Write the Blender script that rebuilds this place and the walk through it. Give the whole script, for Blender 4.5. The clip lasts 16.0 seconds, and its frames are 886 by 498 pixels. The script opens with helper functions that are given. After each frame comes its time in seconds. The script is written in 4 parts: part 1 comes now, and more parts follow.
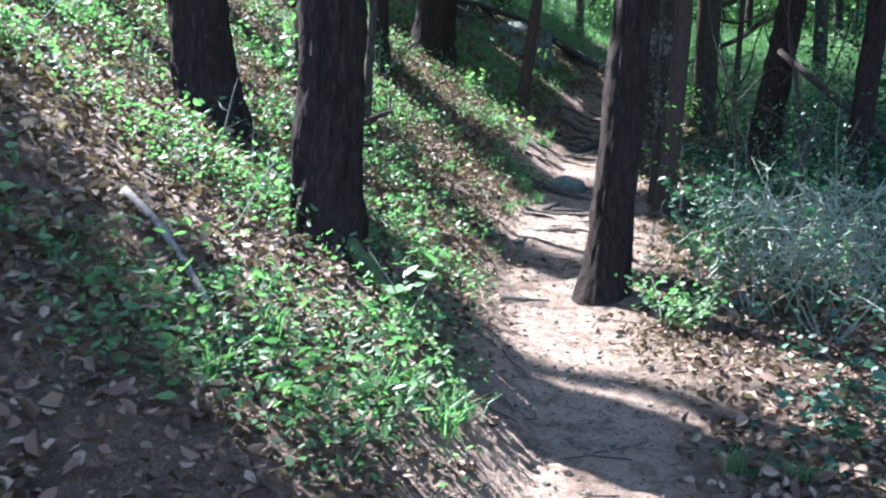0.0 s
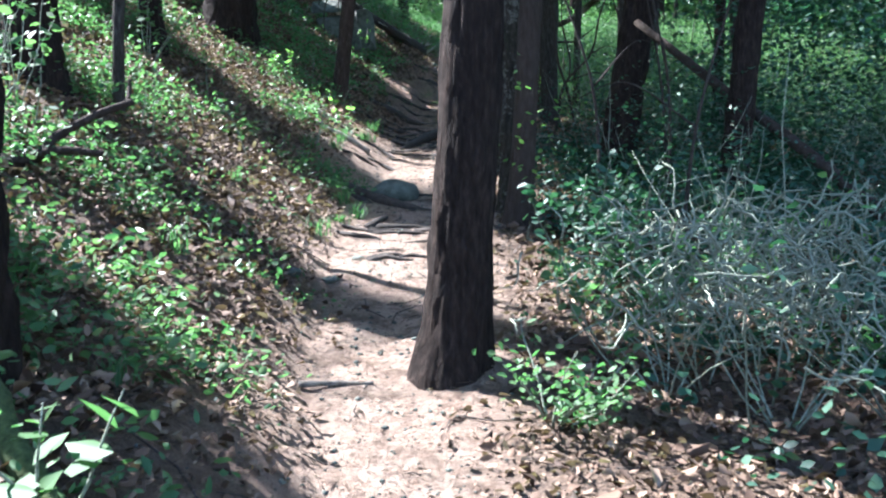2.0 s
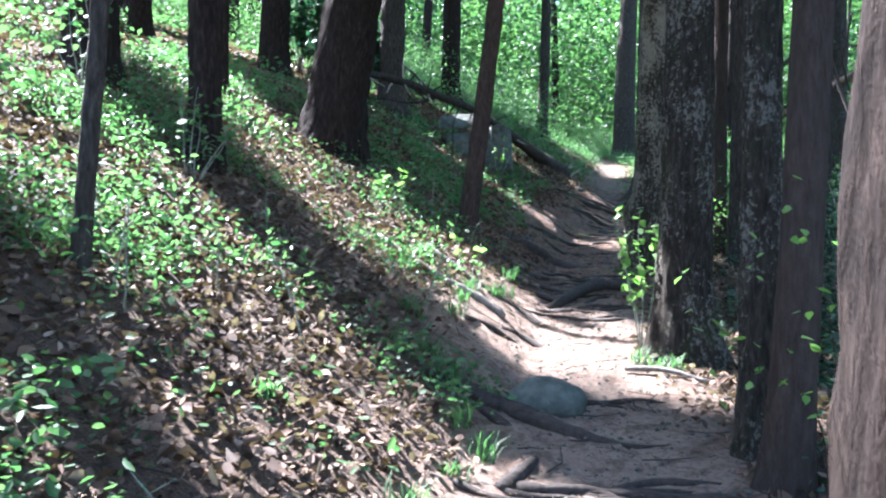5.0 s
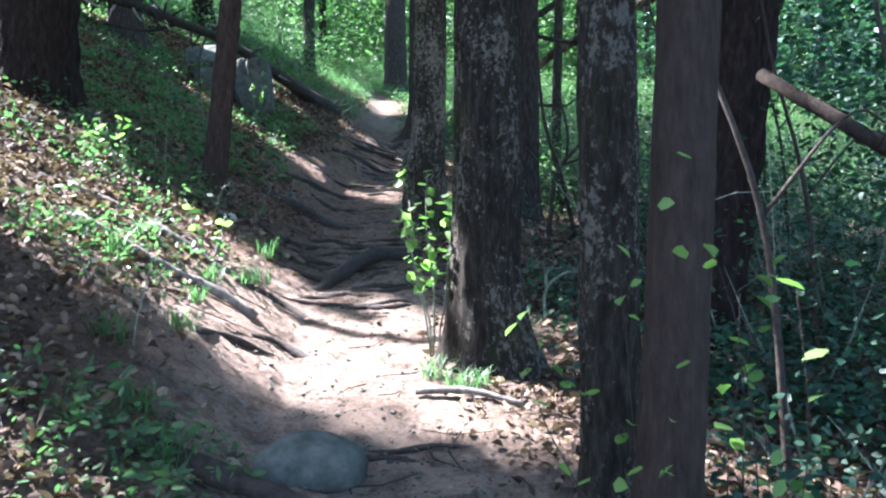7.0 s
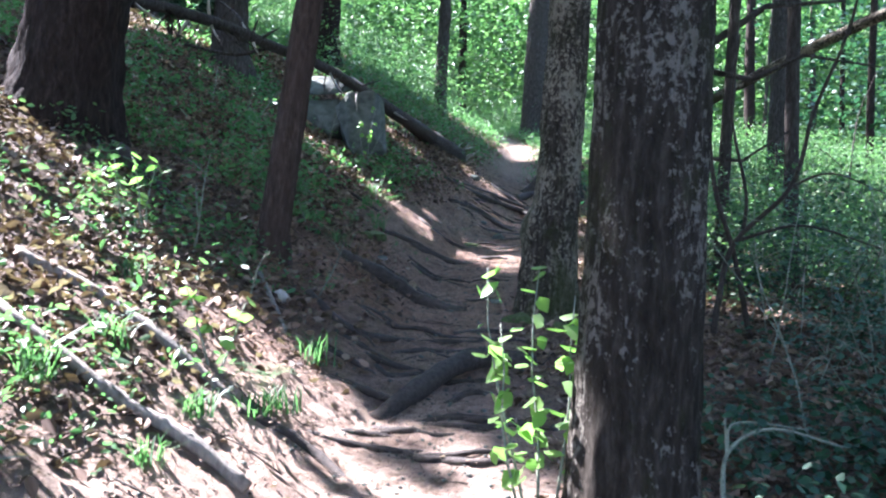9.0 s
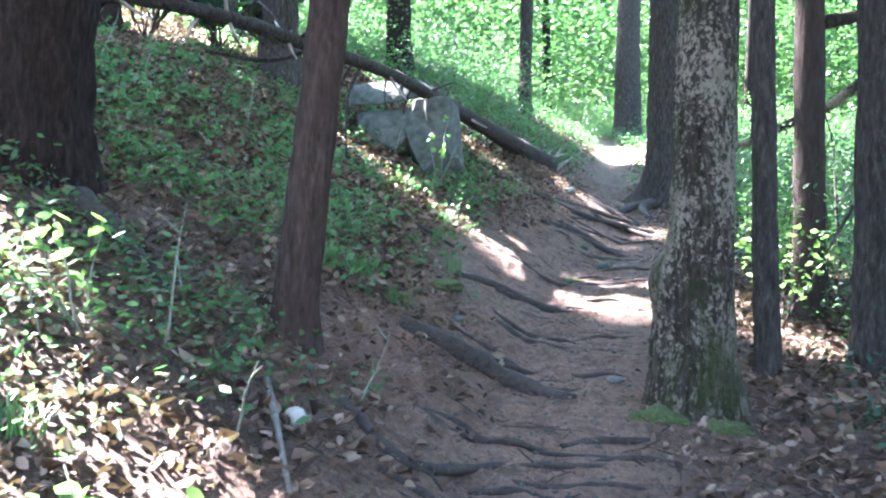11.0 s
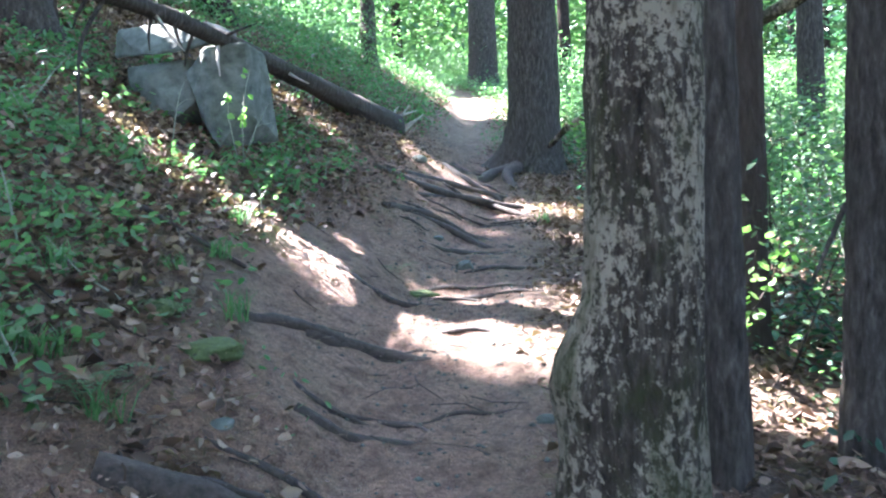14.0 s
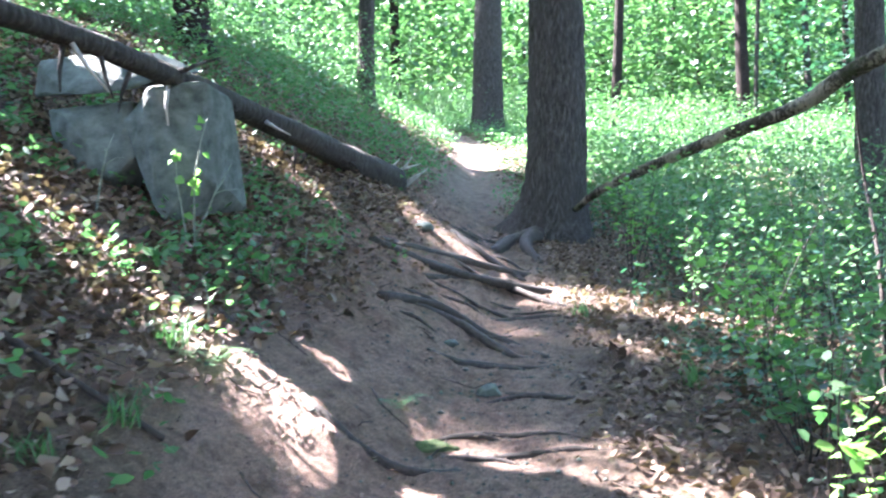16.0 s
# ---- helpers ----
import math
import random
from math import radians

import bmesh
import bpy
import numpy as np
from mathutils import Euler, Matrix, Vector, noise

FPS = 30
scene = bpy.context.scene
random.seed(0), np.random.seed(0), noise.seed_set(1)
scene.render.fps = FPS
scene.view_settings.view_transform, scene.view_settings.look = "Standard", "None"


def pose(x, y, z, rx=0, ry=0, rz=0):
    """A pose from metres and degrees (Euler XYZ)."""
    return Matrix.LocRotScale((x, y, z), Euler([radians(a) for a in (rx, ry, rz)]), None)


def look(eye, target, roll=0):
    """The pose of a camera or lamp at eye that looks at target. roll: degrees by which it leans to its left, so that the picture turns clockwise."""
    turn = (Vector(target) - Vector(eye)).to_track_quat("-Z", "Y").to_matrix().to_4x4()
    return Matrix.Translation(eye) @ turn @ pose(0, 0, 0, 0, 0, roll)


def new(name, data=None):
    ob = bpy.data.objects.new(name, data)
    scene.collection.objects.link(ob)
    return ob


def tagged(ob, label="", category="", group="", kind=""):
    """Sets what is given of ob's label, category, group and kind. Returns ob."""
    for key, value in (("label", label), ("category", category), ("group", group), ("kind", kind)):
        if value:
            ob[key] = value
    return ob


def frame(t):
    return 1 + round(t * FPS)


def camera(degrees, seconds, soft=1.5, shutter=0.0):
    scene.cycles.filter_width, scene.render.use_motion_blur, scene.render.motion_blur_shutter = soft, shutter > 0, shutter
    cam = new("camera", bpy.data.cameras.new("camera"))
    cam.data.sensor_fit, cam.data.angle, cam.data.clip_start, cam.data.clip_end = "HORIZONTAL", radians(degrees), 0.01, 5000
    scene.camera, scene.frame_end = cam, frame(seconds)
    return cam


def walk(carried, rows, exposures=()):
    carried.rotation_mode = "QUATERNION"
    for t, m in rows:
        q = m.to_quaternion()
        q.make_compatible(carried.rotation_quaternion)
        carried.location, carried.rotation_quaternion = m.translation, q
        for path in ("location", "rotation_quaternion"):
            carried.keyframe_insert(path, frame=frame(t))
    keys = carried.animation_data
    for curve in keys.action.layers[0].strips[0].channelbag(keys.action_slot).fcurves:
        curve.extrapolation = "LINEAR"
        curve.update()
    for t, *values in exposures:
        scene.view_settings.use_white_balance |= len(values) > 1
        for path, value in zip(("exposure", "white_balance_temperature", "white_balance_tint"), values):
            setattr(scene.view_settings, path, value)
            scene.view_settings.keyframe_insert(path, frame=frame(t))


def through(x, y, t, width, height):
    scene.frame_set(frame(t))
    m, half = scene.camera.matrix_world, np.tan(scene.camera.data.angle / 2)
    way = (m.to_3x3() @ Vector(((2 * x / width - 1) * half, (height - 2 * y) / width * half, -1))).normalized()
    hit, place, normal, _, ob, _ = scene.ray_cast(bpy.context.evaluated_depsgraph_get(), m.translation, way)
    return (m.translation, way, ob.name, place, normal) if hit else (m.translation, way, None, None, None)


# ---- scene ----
# ---- camera ----
LENS = 52.0
PATH = [  # seconds, eye x, y, z, then yaw to the left, pitch up and roll in degrees
    (0, 0.006, 0.000, 1.497, 12.52, -4.47, 1.28),
    (0.5, -0.090, 0.587, 1.513, 10.76, -5.54, -1.81),
    (1, -0.084, 1.235, 1.523, 3.27, -5.50, -2.37),
    (1.5, -0.130, 1.722, 1.560, 2.80, -5.36, 1.14),
    (2, -0.141, 2.190, 1.636, 2.21, -5.02, -0.72),
    (2.5, -0.163, 2.700, 1.708, 4.20, -5.69, 0.42),
    (3, -0.252, 3.247, 1.820, 7.22, -3.95, 0.98),
    (3.5, -0.266, 3.855, 1.917, 10.61, 5.83, -0.70),
    (3.7, -0.323, 4.094, 1.943, 11.40, 6.04, 0.59),
    (5.8, -0.602, 5.962, 2.164, 8.03, 0.87, 1.94),
    (6, -0.610, 6.120, 2.234, 4.50, 1.48, 1.29),
    (6.5, -0.611, 6.484, 2.272, -0.81, 2.34, 0.30),
    (7, -0.593, 6.872, 2.328, -3.84, -1.61, -1.05),
    (7.5, -0.473, 7.296, 2.427, -1.83, -0.89, 0.22),
    (8, -0.473, 7.826, 2.464, -0.18, -0.20, 1.70),
    (8.5, -0.397, 8.353, 2.512, 2.12, 0.00, -2.03),
    (9, -0.411, 8.919, 2.616, 4.62, 1.02, 2.10),
    (9.5, -0.517, 9.481, 2.694, 3.68, 0.19, 0.57),
    (9.7, -0.538, 9.707, 2.717, 5.01, 1.11, 1.14),
    (11.8, -0.738, 11.336, 3.135, 11.33, 0.93, -0.81),
    (12, -0.793, 11.474, 3.162, 10.38, 0.38, -0.14),
    (12.5, -0.717, 11.879, 3.195, 0.56, 0.32, -0.70),
    (13, -0.605, 12.176, 3.275, -1.98, -1.47, -0.62),
    (13.5, -0.624, 12.639, 3.353, 0.50, -2.40, 0.26),
    (14, -0.599, 13.107, 3.371, 1.62, -2.17, -2.36),
    (14.5, -0.636, 13.634, 3.476, 5.47, 1.80, -2.09),
    (15, -0.787, 14.035, 3.597, 7.48, -0.37, 1.61),
    (15.5, -0.795, 14.422, 3.635, 5.97, -0.21, -1.62),
    (16, -0.787, 14.877, 3.758, 1.01, 0.14, -0.77),
]
EXPOSURE = [(0.0, 3.3, 5450, 12), (1.2, 3.2, 5450, 12), (2.5, 3.35, 5500, 11), (3.7, 3.8, 5450, 19), (5.8, 3.75, 5500, 15), (8.5, 3.85, 5550, 21), (9.7, 4.4, 5600, 23), (11.8, 5.4, 5700, 22), (13.5, 5.2, 5750, 21), (14.5, 5.05, 5700, 20), (16.0, 5.05, 5700, 20)]
cam = camera(LENS, 16.0, soft=2.2, shutter=0.2)
walk(cam, [(t, pose(x, y, z) @ pose(0, 0, 0, 0, 0, yaw) @ pose(0, 0, 0, 90 + tip, 0, 0) @ pose(0, 0, 0, 0, 0, roll))
           for t, x, y, z, yaw, tip, roll in PATH], exposures=EXPOSURE)

# ---- light ----
SUN_PLAN, SUN_UP = Vector((-0.866, 0.5)).normalized(), radians(50)
SUN_DIR = Vector((SUN_PLAN.x * math.cos(SUN_UP), SUN_PLAN.y * math.cos(SUN_UP), math.sin(SUN_UP)))
world = bpy.data.worlds.new("sky")
scene.world = world
world.use_nodes = True
wn = world.node_tree.nodes
sky = wn.new("ShaderNodeTexSky")
sky.sky_type, sky.sun_disc = "NISHITA", False
sky.sun_elevation, sky.sun_rotation = SUN_UP, math.atan2(SUN_PLAN.x, SUN_PLAN.y)
world.node_tree.links.new(sky.outputs[0], wn["Background"].inputs[0])
wn["Background"].inputs[1].default_value = 0.085
sun = new("sun", bpy.data.lights.new("sun", "SUN"))
sun.data.energy, sun.data.angle, sun.data.color = 5.0, radians(0.6), (1.0, 0.95, 0.87)
sun.matrix_world = look(SUN_DIR * 60, (0, 0, 0))


# ---- materials ----
def material(name, rough=0.8):
    m = bpy.data.materials.new(name)
    m.use_nodes = True
    b = m.node_tree.nodes["Principled BSDF"]
    b.inputs["Roughness"].default_value = rough
    b.inputs["Specular IOR Level"].default_value = 0.3
    return m, m.node_tree.nodes, m.node_tree.links, b


def node(nodes, kind, **values):
    n = nodes.new(kind)
    for key, value in values.items():
        n.inputs[key.replace("_", " ")].default_value = value
    return n


def ramp(nodes, links, source, stops):
    r = nodes.new("ShaderNodeValToRGB")
    el = r.color_ramp.elements
    while len(el) < len(stops):
        el.new(0.5)
    for e, (at, colour) in zip(el, stops):
        e.position, e.color = at, (*colour, 1)
    links.new(source, r.inputs[0])
    return r


def mixed(nodes, links, factor, a, b, mode="MIX"):
    m = nodes.new("ShaderNodeMix")
    m.data_type, m.blend_type = "RGBA", mode
    for value, slot in ((factor, 0), (a, 6), (b, 7)):
        if hasattr(value, "is_output"):
            links.new(value, m.inputs[slot])
        elif isinstance(value, tuple):
            m.inputs[slot].default_value = (*value, 1)
        else:
            m.inputs[slot].default_value = value
    return m.outputs[2]


def place_scaled(nodes, links, scale):
    c = nodes.new("ShaderNodeTexCoord")
    s = nodes.new("ShaderNodeMapping")
    s.inputs["Scale"].default_value = scale
    links.new(c.outputs["Object"], s.inputs[0])
    return s.outputs[0]


def bump(nodes, links, height, b, strength, distance=0.02):
    u = node(nodes, "ShaderNodeBump", Strength=strength, Distance=distance)
    links.new(height, u.inputs["Height"])
    links.new(u.outputs[0], b.inputs["Normal"])


def ground_material():
    m, n, l, b = material("forest_soil", 0.95)
    at = place_scaled(n, l, (1, 1, 1))
    fine = node(n, "ShaderNodeTexNoise", Scale=38.0, Detail=8.0, Roughness=0.7)
    broad = node(n, "ShaderNodeTexNoise", Scale=1.7, Detail=5.0)
    needles = node(n, "ShaderNodeTexNoise", Scale=120.0, Detail=4.0, Roughness=0.8)
    for t in (fine, broad, needles):
        l.new(at, t.inputs["Vector"])
    dirt = ramp(n, l, fine.outputs[0], [(0.28, (0.11, 0.08, 0.06)), (0.46, (0.38, 0.295, 0.23)), (0.74, (0.58, 0.49, 0.40))])
    litter = ramp(n, l, needles.outputs[0], [(0.3, (0.05, 0.034, 0.024)), (0.5, (0.17, 0.115, 0.08)), (0.75, (0.36, 0.27, 0.2))])
    rust = mixed(n, l, broad.outputs[0], dirt.outputs[0], (0.35, 0.225, 0.165))
    blotch = node(n, "ShaderNodeTexNoise", Scale=6.5, Detail=6.0, Roughness=0.7)
    l.new(at, blotch.inputs["Vector"])
    stain = ramp(n, l, blotch.outputs[0], [(0.36, (0.45, 0.41, 0.38)), (0.52, (1.0, 1.0, 1.0))])
    rust = mixed(n, l, 1.0, rust, stain.outputs[0], "MULTIPLY")
    duff = ramp(n, l, needles.outputs[0], [(0.3, (0.07, 0.042, 0.03)), (0.5, (0.27, 0.16, 0.11)), (0.72, (0.5, 0.34, 0.25))])
    brown = n.new("ShaderNodeAttribute")
    brown.attribute_name = "duff"
    bed = mixed(n, l, brown.outputs["Fac"], litter.outputs[0], duff.outputs[0])
    bed = mixed(n, l, 0.75, bed, stain.outputs[0], "MULTIPLY")
    crumbs = node(n, "ShaderNodeTexNoise", Scale=24.0, Detail=9.0, Roughness=0.75, Distortion=0.6)
    l.new(at, crumbs.inputs["Vector"])
    flecks = ramp(n, l, crumbs.outputs[0], [(0.36, (0.42, 0.38, 0.36)), (0.5, (0.95, 0.92, 0.9)), (0.66, (1.3, 1.22, 1.15))])
    bed = mixed(n, l, 1.0, bed, flecks.outputs[0], "MULTIPLY")
    rust = mixed(n, l, 0.5, rust, flecks.outputs[0], "MULTIPLY")
    trail = n.new("ShaderNodeAttribute")
    trail.attribute_name = "trail"
    l.new(mixed(n, l, trail.outputs["Fac"], bed, rust), b.inputs["Base Color"])
    add = n.new("ShaderNodeMath")
    l.new(fine.outputs[0], add.inputs[0]), l.new(needles.outputs[0], add.inputs[1])
    bump(n, l, add.outputs[0], b, 1.0, 0.07)
    return m


def bark_material(name, dark, mid, pale, lichen=None, amount=0.5, moss=0.0, low_moss=0.0):
    m, n, l, b = material(name, 0.95)
    b.inputs["Specular IOR Level"].default_value = 0.1
    at = place_scaled(n, l, (1, 1, 0.26))
    plates = node(n, "ShaderNodeTexNoise", Scale=36.0, Detail=8.0, Roughness=0.68)
    l.new(at, plates.inputs["Vector"])
    base = ramp(n, l, plates.outputs[0], [(0.32, dark), (0.52, mid), (0.75, pale)]).outputs[0]
    even = place_scaled(n, l, (1, 1, 0.42))
    broad = node(n, "ShaderNodeTexNoise", Scale=5.0, Detail=3.0)
    l.new(even, broad.inputs["Vector"])
    base = mixed(n, l, ramp(n, l, broad.outputs[0], [(0.35, (0.0, 0.0, 0.0)), (0.7, (0.5, 0.5, 0.5))]).outputs[0], base, mid)
    if lichen:
        flakes = node(n, "ShaderNodeTexNoise", Scale=40.0, Detail=7.0, Roughness=0.75)
        l.new(place_scaled(n, l, (1, 1, 0.7)), flakes.inputs["Vector"])
        both = n.new("ShaderNodeMath")
        both.operation = "MULTIPLY_ADD"
        l.new(broad.outputs[0], both.inputs[0])
        both.inputs[1].default_value = 0.6
        l.new(flakes.outputs[0], both.inputs[2])
        mask = ramp(n, l, both.outputs[0], [(0.93 - amount * 0.25, (0, 0, 0)), (0.99 - amount * 0.25, (0.9, 0.9, 0.9))])
        base = mixed(n, l, mask.outputs[0], base, lichen)
    if moss:
        spots = node(n, "ShaderNodeTexNoise", Scale=4.0, Detail=7.0, Roughness=0.75)
        l.new(even, spots.inputs["Vector"])
        grown = spots.outputs[0]
        if low_moss:
            place = n.new("ShaderNodeTexCoord")
            height = n.new("ShaderNodeSeparateXYZ")
            reach = node(n, "ShaderNodeMapRange")
            for slot, value in ((1, 0.0), (2, 1.3), (3, low_moss), (4, 0.0)):
                reach.inputs[slot].default_value = value
            more = n.new("ShaderNodeMath")
            l.new(place.outputs["Object"], height.inputs[0])
            l.new(height.outputs[2], reach.inputs[0])
            l.new(spots.outputs[0], more.inputs[0]), l.new(reach.outputs[0], more.inputs[1])
            grown = more.outputs[0]
        mask = ramp(n, l, grown, [(0.60 - moss * 0.1, (0, 0, 0)), (0.66, (0.9, 0.9, 0.9))])
        base = mixed(n, l, mask.outputs[0], base, (0.026, 0.03, 0.011))
    l.new(base, b.inputs["Base Color"])
    bump(n, l, plates.outputs[0], b, 1.0, 0.04)
    return m


def leaf_material(name, low, high, through=0.5, rough=0.5, middle=None):
    m, n, l, b = material(name, rough)
    geo = n.new("ShaderNodeNewGeometry")
    tint = ramp(n, l, geo.outputs["Random Per Island"], [(0.0, low), (0.6, middle), (1.0, high)] if middle else [(0.0, low), (1.0, high)])
    l.new(tint.outputs[0], b.inputs["Base Color"])
    if through:
        glow = n.new("ShaderNodeBsdfTranslucent")
        l.new(mixed(n, l, 1.0, tint.outputs[0], (1.15, 1.5, 0.95), "MULTIPLY"), glow.inputs[0])
        mix = n.new("ShaderNodeMixShader")
        mix.inputs[0].default_value = through
        l.new(b.outputs[0], mix.inputs[1]), l.new(glow.outputs[0], mix.inputs[2])
        l.new(mix.outputs[0], n["Material Output"].inputs[0])
    return m


def plain_material(name, low, high, scale, rough=0.85, relief=0.5, stretch=(1, 1, 1)):
    m, n, l, b = material(name, rough)
    at = place_scaled(n, l, stretch)
    grain = node(n, "ShaderNodeTexNoise", Scale=scale, Detail=8.0, Roughness=0.65)
    l.new(at, grain.inputs["Vector"])
    l.new(ramp(n, l, grain.outputs[0], [(0.3, low), (0.7, high)]).outputs[0], b.inputs["Base Color"])
    bump(n, l, grain.outputs[0], b, relief, 0.02)
    return m


SOIL = ground_material()
BARK_PINE = bark_material("pine_bark", (0.006, 0.0045, 0.004), (0.024, 0.017, 0.014), (0.065, 0.047, 0.039))
BARK_GREY = bark_material("grey_bark", (0.012, 0.01, 0.009), (0.048, 0.041, 0.035), (0.13, 0.115, 0.1))
BARK_LICHEN = bark_material("lichen_bark", (0.008, 0.006, 0.005), (0.036, 0.029, 0.022), (0.12, 0.1, 0.078), (0.2, 0.172, 0.128), 0.55, 0.95, 0.09)
BARK_MOTTLED = bark_material("mottled_bark", (0.008, 0.006, 0.005), (0.026, 0.021, 0.016), (0.07, 0.06, 0.048), (0.14, 0.128, 0.105), 0.34, 0.8)
BARK_FLECKED = bark_material("flecked_bark", (0.01, 0.008, 0.006), (0.035, 0.03, 0.023), (0.09, 0.078, 0.06), (0.15, 0.14, 0.115), 0.34, 0.5)
BARK_RED = bark_material("red_brown_bark", (0.02, 0.014, 0.011), (0.055, 0.037, 0.029), (0.11, 0.077, 0.062))
BARK_SMOOTH = bark_material("smooth_bark", (0.028, 0.021, 0.017), (0.048, 0.036, 0.03), (0.08, 0.063, 0.052))
LEAF_FRESH = leaf_material("fresh_leaf", (0.045, 0.105, 0.04), (0.10, 0.17, 0.075))
# deep green leaf; part of the underwood's shade is put into this colour
LEAF_DEEP_SHADED = leaf_material("deep_shaded_leaf", (0.014, 0.045, 0.028), (0.035, 0.08, 0.045), 0.3)
LEAF_LIME = leaf_material("lime_leaf", (0.1, 0.2, 0.045), (0.17, 0.27, 0.08), 0.5)
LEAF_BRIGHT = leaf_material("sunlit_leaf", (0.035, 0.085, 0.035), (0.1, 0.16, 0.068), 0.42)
LEAF_CROWN = leaf_material("crown_leaf", (0.04, 0.1, 0.02), (0.09, 0.18, 0.035), 0.45)
LEAF_DEAD = leaf_material("dead_leaf", (0.03, 0.017, 0.011), (0.25, 0.178, 0.128), 0.15, 0.8, (0.115, 0.068, 0.045))
WOOD_PALE = plain_material("bleached_wood", (0.22, 0.19, 0.16), (0.42, 0.38, 0.33), 30, stretch=(1, 1, 0.3))
WOOD_GREY = plain_material("weathered_wood", (0.06, 0.05, 0.042), (0.21, 0.18, 0.15), 30, stretch=(1, 1, 0.3))
WOOD_DARK = plain_material("damp_wood", (0.01, 0.0075, 0.006), (0.055, 0.04, 0.031), 34)
TWIG_PALE = plain_material("lichened_twig", (0.085, 0.09, 0.066), (0.26, 0.285, 0.215), 60)
STONE = plain_material("granite", (0.03, 0.034, 0.028), (0.115, 0.125, 0.104), 11, 0.9, 0.9)
MOSS = plain_material("moss", (0.02, 0.032, 0.01), (0.085, 0.11, 0.035), 55, 0.95, 1.0)


# ---- ground shape ----
LINE_Y = (-6, 0, 4, 6, 8, 9.5, 11.5, 13, 15, 17, 20, 23, 25, 28, 32, 36, 40, 44, 50, 90)
LINE_X = (0.2, 0.1, -0.2, -0.6, -0.5, -0.45, -0.68, -0.75, -0.85, -0.75, -0.6, -0.4, -0.7, -0.6, -0.35, -1.15, -2.5, -4.2, -8.0, -22)
RISE_Y = (-60, -8, 0, 5.6, 15, 20, 22.5, 25.3, 32, 40, 45, 90, 400)
RISE_Z = (-4, -0.9, -0.08, 0.58, 2.2, 3.0, 3.40, 3.98, 5.6, 7.3, 8.3, 13, 15)
FOOT_Y = (-10, 3, 4.5, 6, 8, 9.5, 11, 13, 19, 21.5, 23, 27, 32)
FOOT_U = (0.35, 0.3, 0.1, 0.35, 0.6, 0.75, 0.4, 0.35, 0.35, 0.1, -0.3, -0.1, 0.3)


def eased(y, ys, zs):
    return sum(np.interp(y + d, ys, zs) for d in (-0.8, -0.4, 0, 0.4, 0.8)) / 5


def lumps(x, y, size):
    """Smooth unevenness between about -1 and 1."""
    a, b = x / size, y / size
    return (np.sin(1.7 * a + 0.6 * b + 1.3) + np.sin(-0.9 * a + 1.9 * b + 4.1) + np.sin(2.6 * a - 1.4 * b + 0.4)
            + np.sin(0.5 * a + 3.1 * b + 2.2)) / 4


def ground_z(x, y, rough=True):
    x, y = np.asarray(x, float), np.asarray(y, float)
    u = x - eased(y, LINE_Y, LINE_X)
    z = eased(y, RISE_Y, RISE_Z)
    left, right = np.maximum(-u - eased(y, FOOT_Y, FOOT_U), 0), np.maximum(u - 0.45, 0)
    z = z + 0.56 * np.minimum(left, 4) + 0.3 * np.clip(left - 4, 0, 26)
    z = z - 0.10 * np.clip(right, 0, 12)
    if rough:
        near = np.clip(1 - np.abs(u) / 0.7, 0, 1)
        worn = np.clip(1.4 - np.abs(u + 0.35) / 0.8, 0, 1) * np.clip((y - 7.5) / 1.5, 0, 1) * np.clip((27 - y) / 2, 0, 1)
        z = z + 0.03 * worn * np.maximum(0, 1 - 7 * np.abs(lumps(0.55 * x, y + 0.3 * x, 0.42))) + 0.02 * worn * np.maximum(0, 1 - 6 * np.abs(lumps(0.6 * x + 3, y - 0.4 * x, 0.24)))
        z = z + lumps(x, y, 0.55) * (0.035 - 0.02 * near) + lumps(y, x, 0.17) * 0.014 + lumps(x, y, 0.06) * 0.007 + lumps(y + 0.3 * lumps(x, y, 0.3), x, 0.035) * 0.005 - 0.035 * near
    return z


def tread(x, y):
    """1 on the worn trail, 0 on the litter beside it."""
    y = np.asarray(y, float)
    u = np.asarray(x) - eased(y, LINE_Y, LINE_X)
    # bare dirt to the left; its pale colour also adds brightness to the sun patches
    more = np.interp(y, (7.2, 8.2, 10.2, 11.0, 12.8, 13.4, 16.4, 17.3, 18.8, 20.3, 22), (0, 0.35, 0.35, 0.5, 0.55, 0, 0, 0.7, 0.85, 0.3, 0))
    half = 0.52 + 0.14 * lumps(np.asarray(x), y, 0.8) + np.where(u < 0, more, 0)
    t = np.clip((half + 0.3 - np.abs(u)) / 0.6, 0, 1)
    return t * t * (3 - 2 * t)


def needle_bed(x, y):
    """1 where the bank beside the trail lies under brown needles, with few leaves."""
    u = np.asarray(x) - eased(np.asarray(y, float), LINE_Y, LINE_X)
    width = np.interp(y, (11.8, 13.5, 16.3, 17.6, 24, 27), (0.6, 1.3, 1.3, 1.5, 1.3, 0.6))
    edge = 0.5 * lumps(np.asarray(x), np.asarray(y), 0.9)
    return np.clip((y - 11.8) / 1.5, 0, 1) * np.clip((27 - y) / 2, 0, 1) * np.clip((u + width + edge) / 0.5, 0, 1) * np.clip((0.6 - u) / 0.5, 0, 1)


